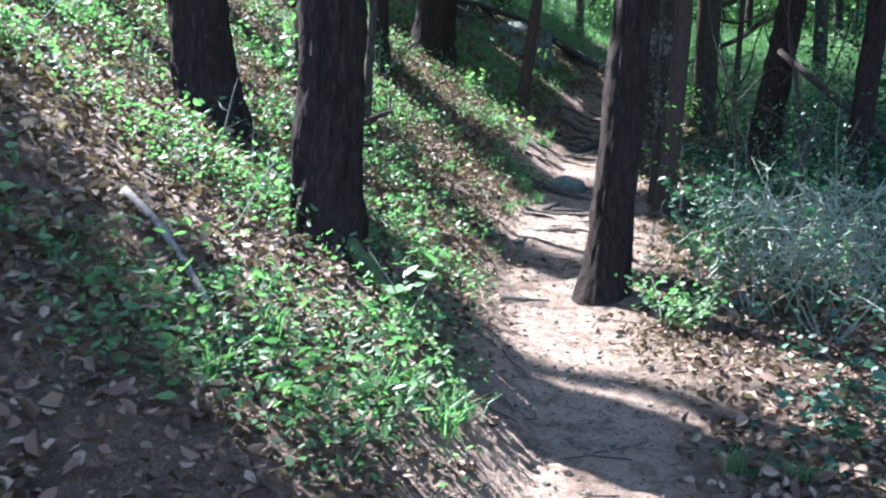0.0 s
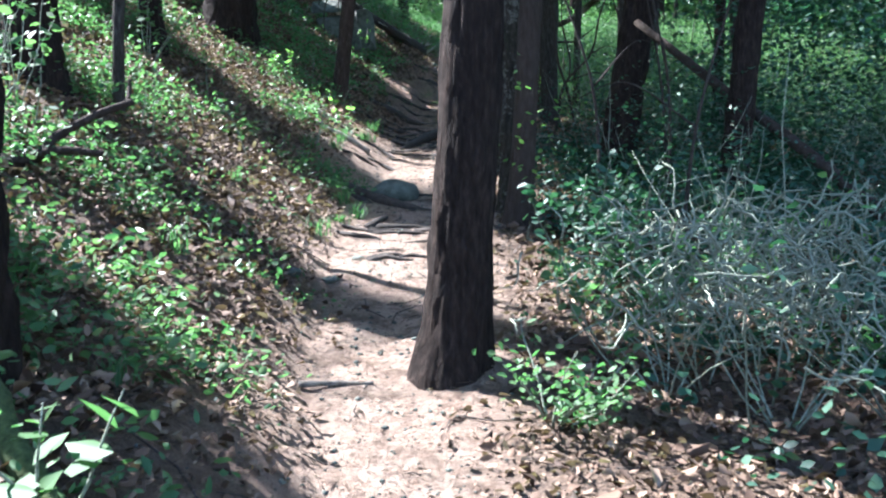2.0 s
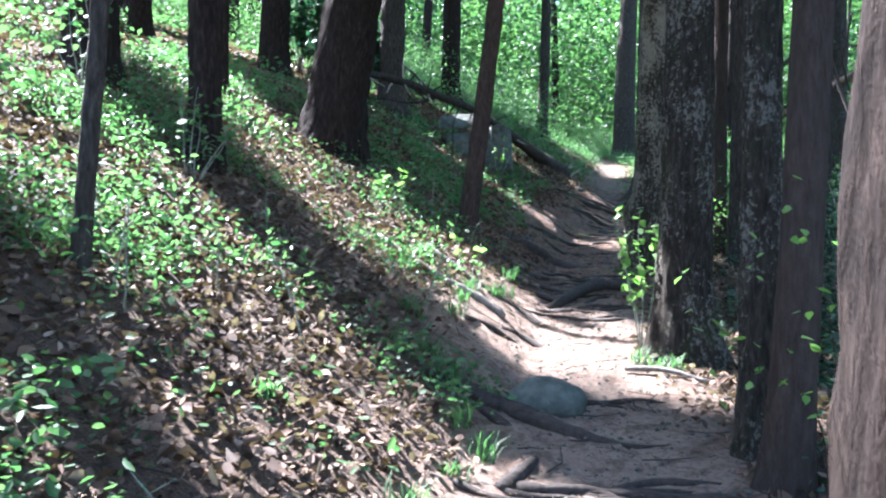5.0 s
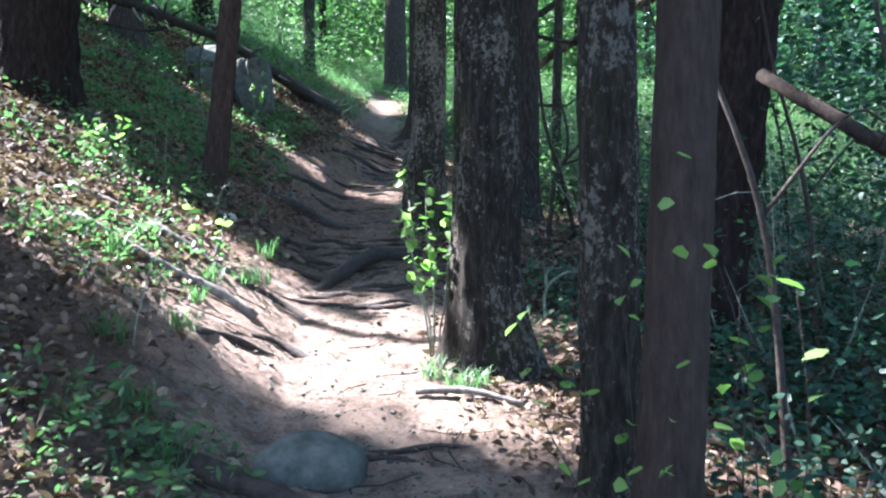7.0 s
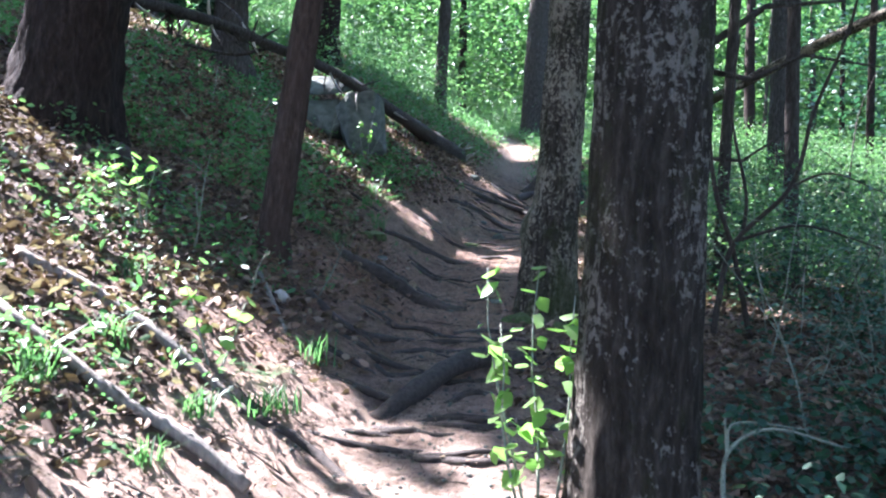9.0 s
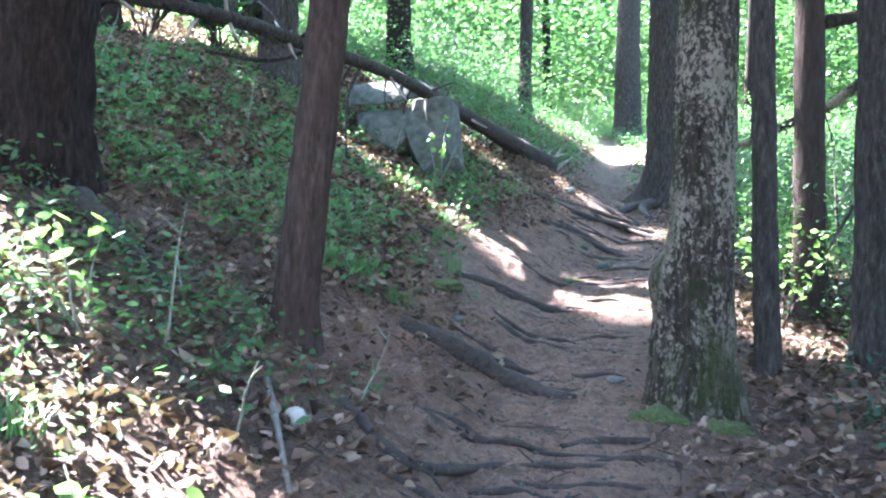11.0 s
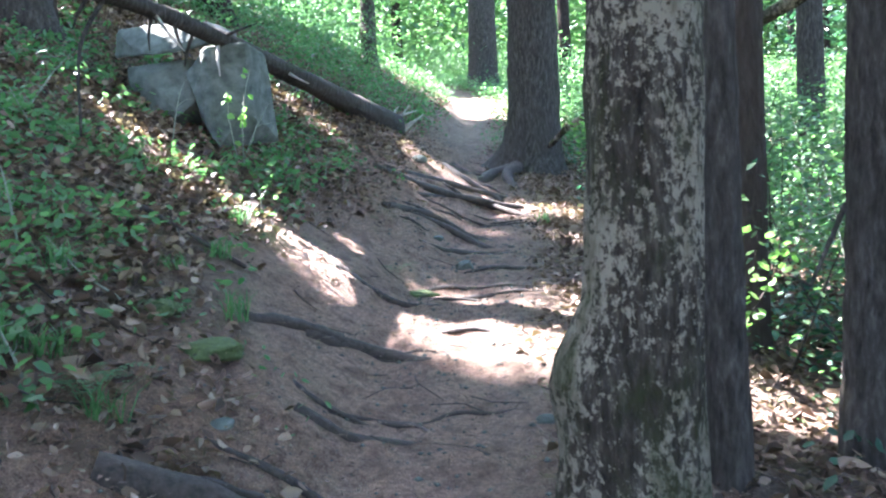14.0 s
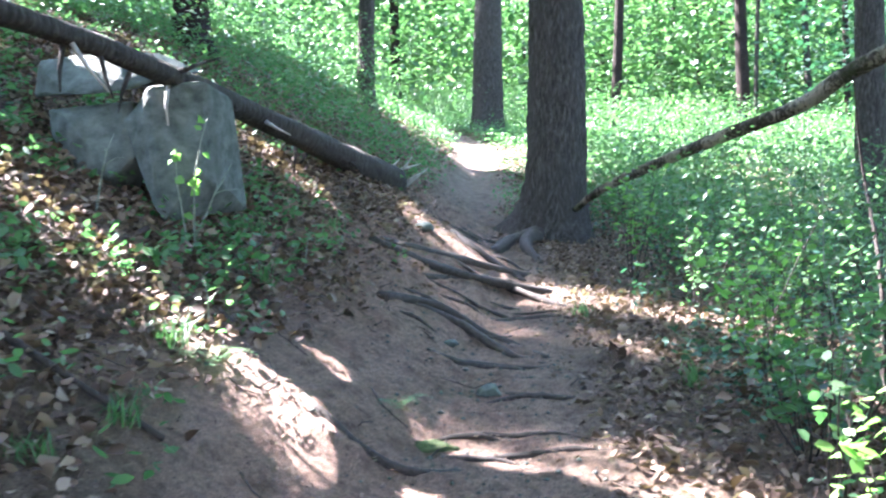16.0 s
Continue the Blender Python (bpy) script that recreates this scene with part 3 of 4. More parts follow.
ROOTS = [
    ([(-1.06, 13.25, -0.02), (-0.93, 13.45, 0.05), (-0.67, 14.0, 0.09), (-0.3, 14.25, 0.02)], 0.05, 0.06),
    ([(-1.75, 15.75, -0.02), (-1.42, 15.84, 0.03), (-1.12, 15.85, 0.03), (-0.78, 15.64, -0.01)], 0.085, 0.055),
    ([(-1.55, 16.2, -0.02), (-1.3, 16.25, 0.01), (-1.05, 16.2, -0.02)], 0.025, 0.02),
    ([(-1.45, 17.62, -0.01), (-1.13, 17.8, 0.02), (-0.82, 17.7, -0.01)], 0.055, 0.035),
    ([(-1.33, 16.74, 0.0), (-1.1, 16.72, 0.01), (-0.82, 16.77, -0.02)], 0.04, 0.03),
    ([(-1.5, 10.1, 0.02), (-1.13, 10.12, 0.03), (-0.85, 9.98, 0.03), (-0.45, 9.83, -0.02)], 0.055, 0.04),
    ([(-1.27, 10.0, 0.0), (-1.12, 9.9, 0.04), (-0.98, 9.78, -0.02)], 0.035, 0.025),
    ([(-1.0, 9.3, -0.01), (-0.85, 9.15, 0.03), (-0.6, 9.2, 0.02), (-0.4, 9.1, -0.02)], 0.035, 0.025),
    ([(-1.31, 20.95, -0.01), (-0.84, 21.14, 0.02), (-0.45, 20.7, 0.01), (-0.15, 20.47, -0.02)], 0.035, 0.03),
    ([(-1.06, 21.73, -0.01), (-0.52, 22.44, 0.02), (0.13, 21.92, -0.02)], 0.04, 0.03),
    ([(-1.39, 21.94, 0.0), (-0.74, 22.58, 0.02), (-0.13, 23.25, -0.02)], 0.05, 0.035),
    ([(-0.85, 23.57, 0.0), (-0.54, 23.11, 0.03), (-0.2, 23.0, -0.01)], 0.05, 0.04),
    ([(0.1, 25.0, 0.05), (-0.25, 24.5, 0.03), (-0.45, 23.9, -0.02)], 0.11, 0.05),
    ([(0.05, 24.9, 0.06), (-0.1, 24.3, 0.03), (0.0, 23.7, -0.02)], 0.1, 0.05),
    ([(-1.3, 11.72, 0.0), (-1.14, 11.82, 0.02), (-0.93, 11.67, -0.01)], 0.03, 0.02),
    ([(-1.5, 12.5, 0.0), (-1.25, 12.6, 0.02), (-1.0, 12.45, -0.01)], 0.03, 0.02),
    ([(-1.7, 14.5, 0.01), (-1.35, 14.3, 0.02), (-1.0, 14.75, -0.02)], 0.035, 0.02),
    ([(-1.5, 18.9, 0.0), (-1.1, 18.75, 0.02), (-0.75, 18.9, -0.01)], 0.03, 0.02),
    ([(-1.5, 11.28, 0.01), (-1.35, 11.45, 0.03), (-1.18, 11.63, -0.01)], 0.035, 0.022),
    ([(-1.0, 9.12, -0.01), (-0.93, 9.28, 0.04), (-0.88, 9.5, -0.01)], 0.04, 0.03),
    ([(-1.49, 21.82, 0.0), (-1.0, 22.0, 0.03), (-0.57, 22.29, 0.03), (0.0, 22.53, -0.01)], 0.05, 0.035),
    ([(-1.32, 20.87, 0.0), (-0.95, 21.2, 0.03), (-0.6, 21.2, 0.02), (-0.17, 20.56, -0.01)], 0.045, 0.03),
    ([(-1.7, 17.45, 0.0), (-1.5, 17.6, 0.03), (-1.27, 17.73, 0.0)], 0.045, 0.035),
    ([(-1.5, 15.98, 0.0), (-1.3, 16.05, 0.03), (-1.0, 16.1, -0.01)], 0.035, 0.02),
    ([(-3.1, 14.8, 0.08), (-2.75, 14.65, 0.03), (-2.4, 14.5, -0.04)], 0.06, 0.025),
]
for n, (points, r0, r1) in enumerate(ROOTS):
    ground_tube("tree_root", points, r0, r1, WOOD_DARK, -0.016, "dark weathered tree root lying across the dirt trail", "root", "exposed roots on the trail", n)
thin = random.Random(21)
for n in range(84):
    y = thin.choice([thin.uniform(12.6, 15), thin.uniform(15.5, 24.5), thin.uniform(8.2, 10.6)])
    x = float(eased(np.array(y), LINE_Y, LINE_X)) + thin.uniform(-0.75, 0.1)
    d, bend = thin.uniform(0.25, 0.7), thin.uniform(-0.2, 0.2)
    ground_tube("tree_root", [(x, y, -0.012), (x + d * 0.35, y + bend * 0.6, 0.008), (x + d * 0.7, y + bend * 0.5, 0.006), (x + d, y + bend, -0.015)],
                thin.uniform(0.012, 0.03), thin.uniform(0.008, 0.018), WOOD_DARK, -0.005, "thin dark root worn bare across the dirt trail", "root", "exposed roots on the trail", 60 + n, 7)
ground_tube("mossy_root", [(-1.5, 4.55, 0.1), (-1.3, 4.33, 0.06), (-1.1, 4.18, 0.04), (-0.88, 4.02, 0.03), (-0.68, 3.85, -0.02)], 0.05, 0.018, MOSS, 0.0,
            "moss-covered root running down from a pine to the trail", "root", seed=31)
ground_tube("fallen_pole", [(-2.3, 12.1, 0.03), (-1.81, 12.03, 0.04), (-1.53, 12.01, 0.04), (-1.3, 11.98, 0.02)], 0.022, 0.028, WOOD_GREY, 0.0,
            "bleached fallen pole lying down the sunny bank", "branch", seed=32)
ground_tube("fallen_branch", [(-2.5, 12.55, 0.03), (-2.2, 12.66, 0.02), (-1.88, 12.6, 0.04), (-1.54, 12.55, 0.01)], 0.03, 0.022, WOOD_GREY, -0.008, "grey-green lichened branch lying down the bank", "branch", seed=39)
ground_tube("stick", [(-0.95, 6.17, 0.01), (-0.8, 6.22, 0.015), (-0.62, 6.24, 0.01)], 0.014, 0.01, WOOD_GREY, 0.0, "short pale stick lying on the trail", "stick", seed=33)
ground_tube("fallen_branch", [(-4.2, 5.2, 0.04), (-3.6, 4.9, 0.05), (-3.1, 4.5, 0.03)], 0.016, 0.01, WOOD_GREY, 0.0, "bleached dead branch on the leafy slope", "branch", seed=34)
ground_tube("fallen_branch", [(-2.25, 3.63, 0.03), (-1.94, 3.42, 0.05), (-1.6, 3.17, 0.02)], 0.02, 0.014, WOOD_GREY, 0.0, "bleached dead branch among fallen leaves", "branch", seed=35)
ground_tube("fallen_branch", [(-2.6, 18.1, 0.03), (-2.2, 18.0, 0.03), (-1.8, 17.95, 0.02)], 0.018, 0.012, WOOD_DARK, 0.0, "dark thin dead branch on the shaded bank", "branch", seed=36)
ground_tube("fallen_branch", [(-1.95, 14.3, 0.02), (-1.75, 13.9, 0.03), (-1.6, 13.6, 0.01)], 0.014, 0.01, WOOD_GREY, 0.0, "thin pale stick on the needle-covered bank", "stick", seed=37)
ground_tube("fallen_branch", [(-0.45, 11.1, 0.03), (-0.2, 11.05, 0.04), (0.05, 10.98, 0.02)], 0.02, 0.014, WOOD_GREY, 0.0, "pale rotten stick at the foot of a tree", "stick", seed=38)


def forked_branch():
    base = new("forked_branch")
    g = ground_z(-2.5, 6.9)
    base.location = (-2.5, 6.9, float(g))
    for name, pts, r in (("stem", [(-0.35, -0.35, 0.04), (0.0, 0.0, 0.05), (0.12, 0.1, 0.18), (0.3, 0.22, 0.3), (0.46, 0.3, 0.37)], 0.035),
                         ("fork", [(0.02, 0.0, 0.07), (0.18, 0.02, 0.1), (0.36, 0.1, 0.08)], 0.028), ("tip", [(0.43, 0.29, 0.36), (0.42, 0.36, 0.44), (0.42, 0.37, 0.5)], 0.016)):
        line = smooth_line(pts)
        part(name, tube_mesh(name, line, [r * (1 - 0.45 * i / len(line)) for i in range(len(line))], BARK_SMOOTH, 8), base)
    tagged(base, "forked grey dead branch sticking out of the sunny bank", "branch")


forked_branch()


def log_radius(t):
    return 0.17 - 0.11 * min(1, t / 0.3) - 0.03 * max(0, t - 0.3)


def fallen_log():
    base = new("fallen_log")
    base.location = (-1.5, 24.85, 4.52)
    line = smooth_line([(0, 0, 0), (-0.5, -2.3, 0.17), (-1.1, -5.4, 0.30), (-1.42, -7.0, 0.23), (-1.64, -8.05, 0.18), (-1.86, -9.1, 0.05), (-2.0, -9.6, -0.1)], 8)
    n = len(line)
    rng = random.Random(3)
    part("trunk", tube_mesh("trunk", line, [log_radius(i / n) for i in range(n)], BARK_GREY, 14, 0.09, rng), base, "dark barked trunk of the fallen tree")
    for k in range(38):
        i = rng.randrange(4, n - 6)
        p, down = line[i], rng.random() < 0.6
        a = rng.uniform(-2.6, -0.5) if down else rng.uniform(0.4, 2.7)
        d = Vector((math.cos(a), 0.25 * rng.uniform(-1, 1), math.sin(a))).normalized()
        r = log_radius(i / n)
        length = rng.uniform(0.08, 0.28)
        part("stub", tube_mesh("stub", [p + d * r * 0.7, p + d * (r + length * 0.5), p + d * (r + length) + Vector((0.02, 0, 0))], [0.017, 0.011, 0.004],
                               (WOOD_PALE, BARK_GREY, BARK_GREY)[k % 3], 6), base, "broken branch stub")
    for k in range(7):
        a = k * 0.9
        root = Vector((0.12 * math.cos(a), 0.0, 0.12 * math.sin(a)))
        out = Vector((rng.uniform(0.1, 0.34), rng.uniform(-0.1, 0.15), rng.uniform(-0.04, 0.28)))
        part("splinter", tube_mesh("splinter", [root, root + out * 0.6, root + out], [0.022, 0.014, 0.004], WOOD_PALE, 5), base, "pale broken splinter")
    for pts, r in (([(-1.42, -7.0, 0.23), (-1.75, -7.2, 0.1), (-2.15, -7.5, 0.12)], 0.022), ([(-1.25, -6.2, 0.27), (-1.3, -6.5, -0.1), (-1.28, -6.6, -0.62)], 0.016),
                   ([(-1.5, -7.4, 0.22), (-1.75, -7.3, 0.5), (-2.1, -7.0, 0.75)], 0.02)):
        part("branch", tube_mesh("branch", smooth_line(pts), [r * (1 - 0.04 * i) for i in range(11)], BARK_GREY, 6), base)
    tagged(base, "fallen pine log with broken stubs resting over a boulder", "log")


fallen_log()


def leaning_pole(name, points, r0, r1, mat, label):
    line = smooth_line(points)
    n = len(line)
    tagged(new(name, tube_mesh(name, line, [r0 + (r1 - r0) * i / n for i in range(n)], mat, 10, 0.06, random.Random(9))), label, "branch")


leaning_pole("leaning_dead_pole", [(1.52, 11.8, 3.12), (1.86, 11.2, 2.68), (2.2, 10.6, 2.24), (2.6, 9.9, 1.74), (3.1, 9.0, 1.05)], 0.038, 0.055, BARK_SMOOTH,
             "brown dead pole with a broken end leaning through the undergrowth")
leaning_pole("leaning_dead_tree", [(0.5, 24.9, 4.2), (0.66, 24.1, 4.36), (1.0, 23.45, 4.52), (1.5, 22.92, 4.72), (2.06, 22.43, 4.93), (2.52, 21.93, 5.24), (4.2, 20.5, 6.0), (5.2, 19.8, 6.1)], 0.035, 0.085, BARK_LICHEN,
             "lichened dead trunk leaning through green bushes")


# ---- stones ----
def stone_mesh(name, size, mat, seed, rough=0.12, flat=0.0, cuts=3):
    """A rounded uneven stone about the origin. flat: how far it is broken into plane facets."""
    bm = bmesh.new()
    bmesh.ops.create_icosphere(bm, subdivisions=cuts, radius=1.0)
    rng = random.Random(seed)
    planes = [(Vector((rng.gauss(0, 1), rng.gauss(0, 1), rng.gauss(0, 1))).normalized(), rng.uniform(0.6, 0.9)) for _ in range(9)] if flat else []
    for v in bm.verts:
        for way, far_off in planes:
            over = v.co.dot(way) - far_off
            if over > 0:
                v.co -= way * over * flat
        v.co *= 1 + rough * noise.noise(v.co * 1.7 + Vector((seed, 0, 0))) + rough * 0.3 * noise.noise(v.co * 6 + Vector((seed, 0, 0)))
        v.co = Vector((v.co.x * size[0], v.co.y * size[1], v.co.z * size[2]))
    me = bpy.data.meshes.new(name)
    bm.to_mesh(me)
    bm.free()
    me.polygons.foreach_set("use_smooth", np.full(len(me.polygons), not flat))
    me.materials.append(mat)
    return me


def stone(name, x, y, size, seed, label, sink=0.3, mat=None, flat=0.0, turn=0.0, group=""):
    ob = new(name, stone_mesh(name, size, mat or STONE, seed, flat=flat))
    ob.location, ob.rotation_euler.z = (x, y, float(ground_z(x, y)) + size[2] * (1 - 2 * sink)), turn
    return tagged(ob, label, "rock", group)


stone("rock", -0.88, 10.28, (0.215, 0.16, 0.13), 4, "rounded grey-green rock half buried in the trail", 0.3)
stone("small_stone", -0.63, 19.9, (0.075, 0.06, 0.05), 6, "small pale flat stone on the shaded trail", 0.25, flat=0.8)
stone("small_stone", -1.78, 14.15, (0.045, 0.045, 0.042), 7, "small round white stone on the bank", 0.2, mat=WOOD_PALE)
for n, (x, y, r) in enumerate([(-0.95, 8.3, 0.05), (-1.05, 7.7, 0.06), (-1.25, 7.55, 0.07), (-0.3, 16.9, 0.05), (-0.85, 20.6, 0.06), (-1.1, 22.9, 0.12), (-0.55, 15.9, 0.05), (-1.5, 16.3, 0.05)]):
    stone("small_stone", x, y, (r, r * 0.8, r * 0.5), 20 + n, "small grey stone set in the dirt of the trail", 0.35, flat=0.5, turn=n, group="stones in the trail")


def block_mesh(name, corners, mat, seed):
    """An angular broken block: the hull of its corners, with worn edges."""
    bm = bmesh.new()
    for c in corners:
        bm.verts.new(c)
    bmesh.ops.convex_hull(bm, input=bm.verts[:])
    bmesh.ops.bevel(bm, geom=bm.edges[:], offset=0.025, segments=2, affect="EDGES", profile=0.6)
    bmesh.ops.triangulate(bm, faces=bm.faces[:])
    bmesh.ops.subdivide_edges(bm, edges=bm.edges[:], cuts=2, use_grid_fill=True)
    for v in bm.verts:
        v.co += Vector((1, 1, 1)) * 0.02 * noise.noise(v.co * 5 + Vector((seed, 0, 0))) + Vector((0, -1, 0)) * 0.012 * noise.noise(v.co * 14)
    me = bpy.data.meshes.new(name)
    bm.to_mesh(me)
    bm.free()
    me.materials.append(mat)
    return me


def boulder():
    base = new("boulder")
    base.location, base.scale = (-2.7, 20.5, float(ground_z(-2.7, 20.5)) - 0.03), (1.12, 1.1, 0.98)
    part("block", block_mesh("block", [(-0.06, -0.25, 0.42), (0.1, -0.33, 0.62), (0.4, -0.28, 0.66), (0.46, -0.05, 0.6), (0.02, 0.2, 0.72), (0.21, -0.44, -0.2), (0.38, -0.38, 0.12), (0.44, -0.2, 0.02), (0.5, 0.2, -0.1), (0.06, -0.38, 0.1), (0.0, 0.3, -0.1)], STONE, 1), base)
    part("side_block", block_mesh("side_block", [(-0.52, -0.15, 0.52), (-0.3, -0.3, 0.42), (-0.02, -0.22, 0.56), (-0.05, 0.3, 0.6), (-0.6, 0.3, 0.55), (-0.42, -0.22, 0.16), (-0.1, -0.36, 0.06), (0.02, -0.3, 0.2), (0.0, 0.3, -0.1), (-0.6, 0.3, -0.1)], STONE, 2), base)
    part("slab", block_mesh("slab", [(-0.62, -0.05, 0.62), (-0.35, -0.3, 0.58), (-0.02, -0.3, 0.6), (0.25, -0.2, 0.72), (0.2, 0.35, 0.85), (-0.7, 0.35, 0.8), (-0.6, -0.05, 0.86), (-0.1, -0.2, 0.84), (0.1, -0.1, 0.88)], STONE, 3), base)
    tagged(base, "angular cracked grey boulder in the bank under a fallen log", "boulder")


boulder()
for x, y, size, seed, words in ((-0.36, 15.36, (0.15, 0.11, 0.08), 1, "bright green moss cushion at a tree foot"), (-0.05, 15.3, (0.13, 0.09, 0.07), 2, "bright green moss cushion at a tree foot"),
                                (-1.72, 16.85, (0.17, 0.14, 0.05), 3, "mossy hummock on the bank"), (-1.98, 17.0, (0.12, 0.12, 0.05), 5, "mossy hummock on the bank"),
                                (-0.95, 19.1, (0.14, 0.06, 0.04), 8, "low moss cushion at the trail's edge")):
    ob = new("moss_cushion", stone_mesh("moss_cushion", size, MOSS, seed, 0.3, cuts=4))
    ob.location = (x, y, float(ground_z(x, y)) - size[2] * 0.45)
    tagged(ob, words, "moss", "moss cushions")


# ---- shrubs and seedlings ----
def crooked(rng, start, way, length, steps=5, bend=0.25, lift=0.0):
    pts, p, d = [Vector(start)], Vector(start), Vector(way).normalized()
    for _ in range(steps):
        d = (d + Vector((rng.uniform(-bend, bend), rng.uniform(-bend, bend), rng.uniform(-bend, bend) + lift))).normalized()
        p = p + d * length / steps
        pts.append(p.copy())
    return pts


def shrub(name, x, y, height, reach, stems, per_stem, leaf, leaf_mat, wood, seed, label, own_leaves=False, group="", thick=0.007, lean=(0, 0)):
    """A small bush: bare crooked stems as parts, with its leaves along their upper halves."""
    rng = random.Random(seed)
    nrng = np.random.default_rng(seed)
    base = new(name)
    base.location = (x, y, float(ground_z(x, y)) - 0.02)
    spots_ = []
    for _ in range(stems):
        a = rng.uniform(0, 6.28)
        way = (math.cos(a) * reach + lean[0], math.sin(a) * reach + lean[1], height)
        line = crooked(rng, (0.03 * math.cos(a), 0.03 * math.sin(a), 0), way, math.hypot(height, reach) * rng.uniform(0.7, 1.05), 6, 0.2, 0.03)
        part("stem", tube_mesh("stem", line, [thick * (1 - 0.12 * i) for i in range(7)], wood, 5), base)
        for _ in range(per_stem):
            i = rng.randrange(2, 6)
            p = line[i].lerp(line[i + 1] if i < 6 else line[i], rng.random()) + Vector((rng.gauss(0, 0.05), rng.gauss(0, 0.05), rng.gauss(0, 0.03) + 0.02)) * (0.45 if own_leaves else 1)
            spots_.append(tuple(p))
    if own_leaves:
        pool = [leaf_mesh("leaf", [(0, 0, 0)], leaf * rng.uniform(0.8, 1.2), leaf_mat, nrng, 0.35) for _ in range(5)]
        for k, p in enumerate(spots_):
            ob = part("leaf", pool[k % 5], base)
            ob.location, ob.rotation_euler.z = p, k * 1.9
    elif spots_:
        ob = part("foliage", leaf_mesh("foliage", spots_, nrng.uniform(0.6, 1.25, len(spots_)) * leaf, leaf_mat, nrng, 0.45), base)
        ob["kind"] = "stuff"
    return tagged(base, label, "bush", group)


shrub("shrub", 0.18, 5.85, 0.32, 0.4, 9, 32, 0.028, LEAF_FRESH, TWIG_PALE, 1, "low fresh green bush at the foot of a pine", lean=(0.2, -0.1))
shrub("oak_seedling", -1.12, 4.15, 0.4, 0.25, 3, 5, 0.065, LEAF_FRESH, TWIG_PALE, 2, "oak seedling with pale new leaves at a pine's foot", True, lean=(0.1, -0.1))
shrub("sapling", -0.33, 11.72, 1.15, 0.16, 4, 24, 0.042, LEAF_LIME, TWIG_PALE, 3, "thin sapling with large lime-green leaves beside a lichened tree", True, lean=(-0.04, -0.05))
shrub("sprig", -1.68, 12.75, 0.42, 0.2, 2, 6, 0.055, LEAF_LIME, TWIG_PALE, 4, "small sprig of bright yellow-green leaves on the bank", True, lean=(0.1, 0))
shrub("seedling", -2.45, 13.85, 0.42, 0.25, 4, 9, 0.055, LEAF_LIME, TWIG_PALE, 5, "seedling with bright yellow-green leaves on the bank", True)
shrub("sprig", -2.28, 20.0, 0.75, 0.1, 2, 7, 0.05, LEAF_LIME, TWIG_PALE, 6, "sprig of bright leaves standing before a boulder", True)
for n, (x, y) in enumerate([(0.9, 6.35), (1.15, 6.0), (1.35, 6.7), (1.7, 6.2), (0.7, 6.2)]):
    shrub("bare_bush", x, y, 0.7, 0.6, 8, 0, 0.03, LEAF_LIME, TWIG_PALE, 10 + n, "tangled bush of pale lichened twigs with few leaves", group="tangled pale bushes", thick=0.0055)
    rng = random.Random(50 + n)
    runs = []
    for _ in range(95):
        p = (x + rng.gauss(0.1, 0.3), y + rng.gauss(0, 0.3), float(ground_z(x, y)) + rng.uniform(0.3, 0.85))
        runs.append((crooked(rng, p, (rng.gauss(0, 1), rng.gauss(0, 1), rng.gauss(0.2, 0.5)), rng.uniform(0.12, 0.36), 4, 0.75), [0.0066, 0.006, 0.005, 0.004, 0.0025]))
    tagged(new("twig_tangle", many_tubes("twig_tangle", runs, TWIG_PALE, 4)), "tangle of thin pale lichened twigs", "twigs", kind="stuff")
lime = random.Random(77)
for n in range(7):
    shrub("seedling", 0.9 + lime.uniform(0, 1.6), 5.6 + lime.uniform(0, 4.5), lime.uniform(0.5, 1.1), 0.25, 2, 4, 0.05, LEAF_LIME, TWIG_PALE, 90 + n,
          "thin seedling with a few bright lime leaves", True, "lime seedlings")
for n, (x, y) in enumerate([(0.85, 19.2), (1.0, 20.0), (0.75, 18.6), (1.25, 20.9), (1.5, 19.6), (0.6, 17.6), (1.1, 22.0), (0.8, 23.2), (1.3, 24.1)]):
    shrub("shrub", x, y, 0.75 + 0.1 * (n % 4), 0.3, 6, 24, 0.042, LEAF_LIME if n % 2 else LEAF_FRESH, WOOD_DARK, 30 + n, "leafy bright green shrub beside the trail", group="bright shrubs beside the trail", thick=0.006)
for n, (x, y) in enumerate([(0.12, 9.12), (0.42, 9.3), (0.3, 9.0)]):
    shrub("vine_shoot", x, y, 1.3, 0.1, 3, 7, 0.034, LEAF_LIME, WOOD_DARK, 45 + n, "upright shoot with scattered bright leaves beside a maple", True, thick=0.003)
for n, (x, y) in enumerate([(-3.25, 10.9), (-4.3, 11.3), (-3.05, 7.9), (-3.6, 7.6), (-2.9, 7.2), (-3.9, 9.4)]):
    shrub("shrub", x, y, 0.7 + 0.2 * (n % 3), 0.3, 5, 16, 0.045, LEAF_BRIGHT, TWIG_PALE, 60 + n, "leafy young shrub on the sunny bank", group="young shrubs on the bank", thick=0.006)
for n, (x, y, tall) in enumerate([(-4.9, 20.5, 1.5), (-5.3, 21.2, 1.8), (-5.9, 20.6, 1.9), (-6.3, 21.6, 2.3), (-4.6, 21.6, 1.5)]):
    shrub("bush", x, y, tall, 0.6, 7, 110, 0.085, LEAF_DEEP_SHADED, WOOD_DARK, 130 + n, "dark dense bush among dead twigs on the upper bank", group="dark bushes on the upper bank", thick=0.012)
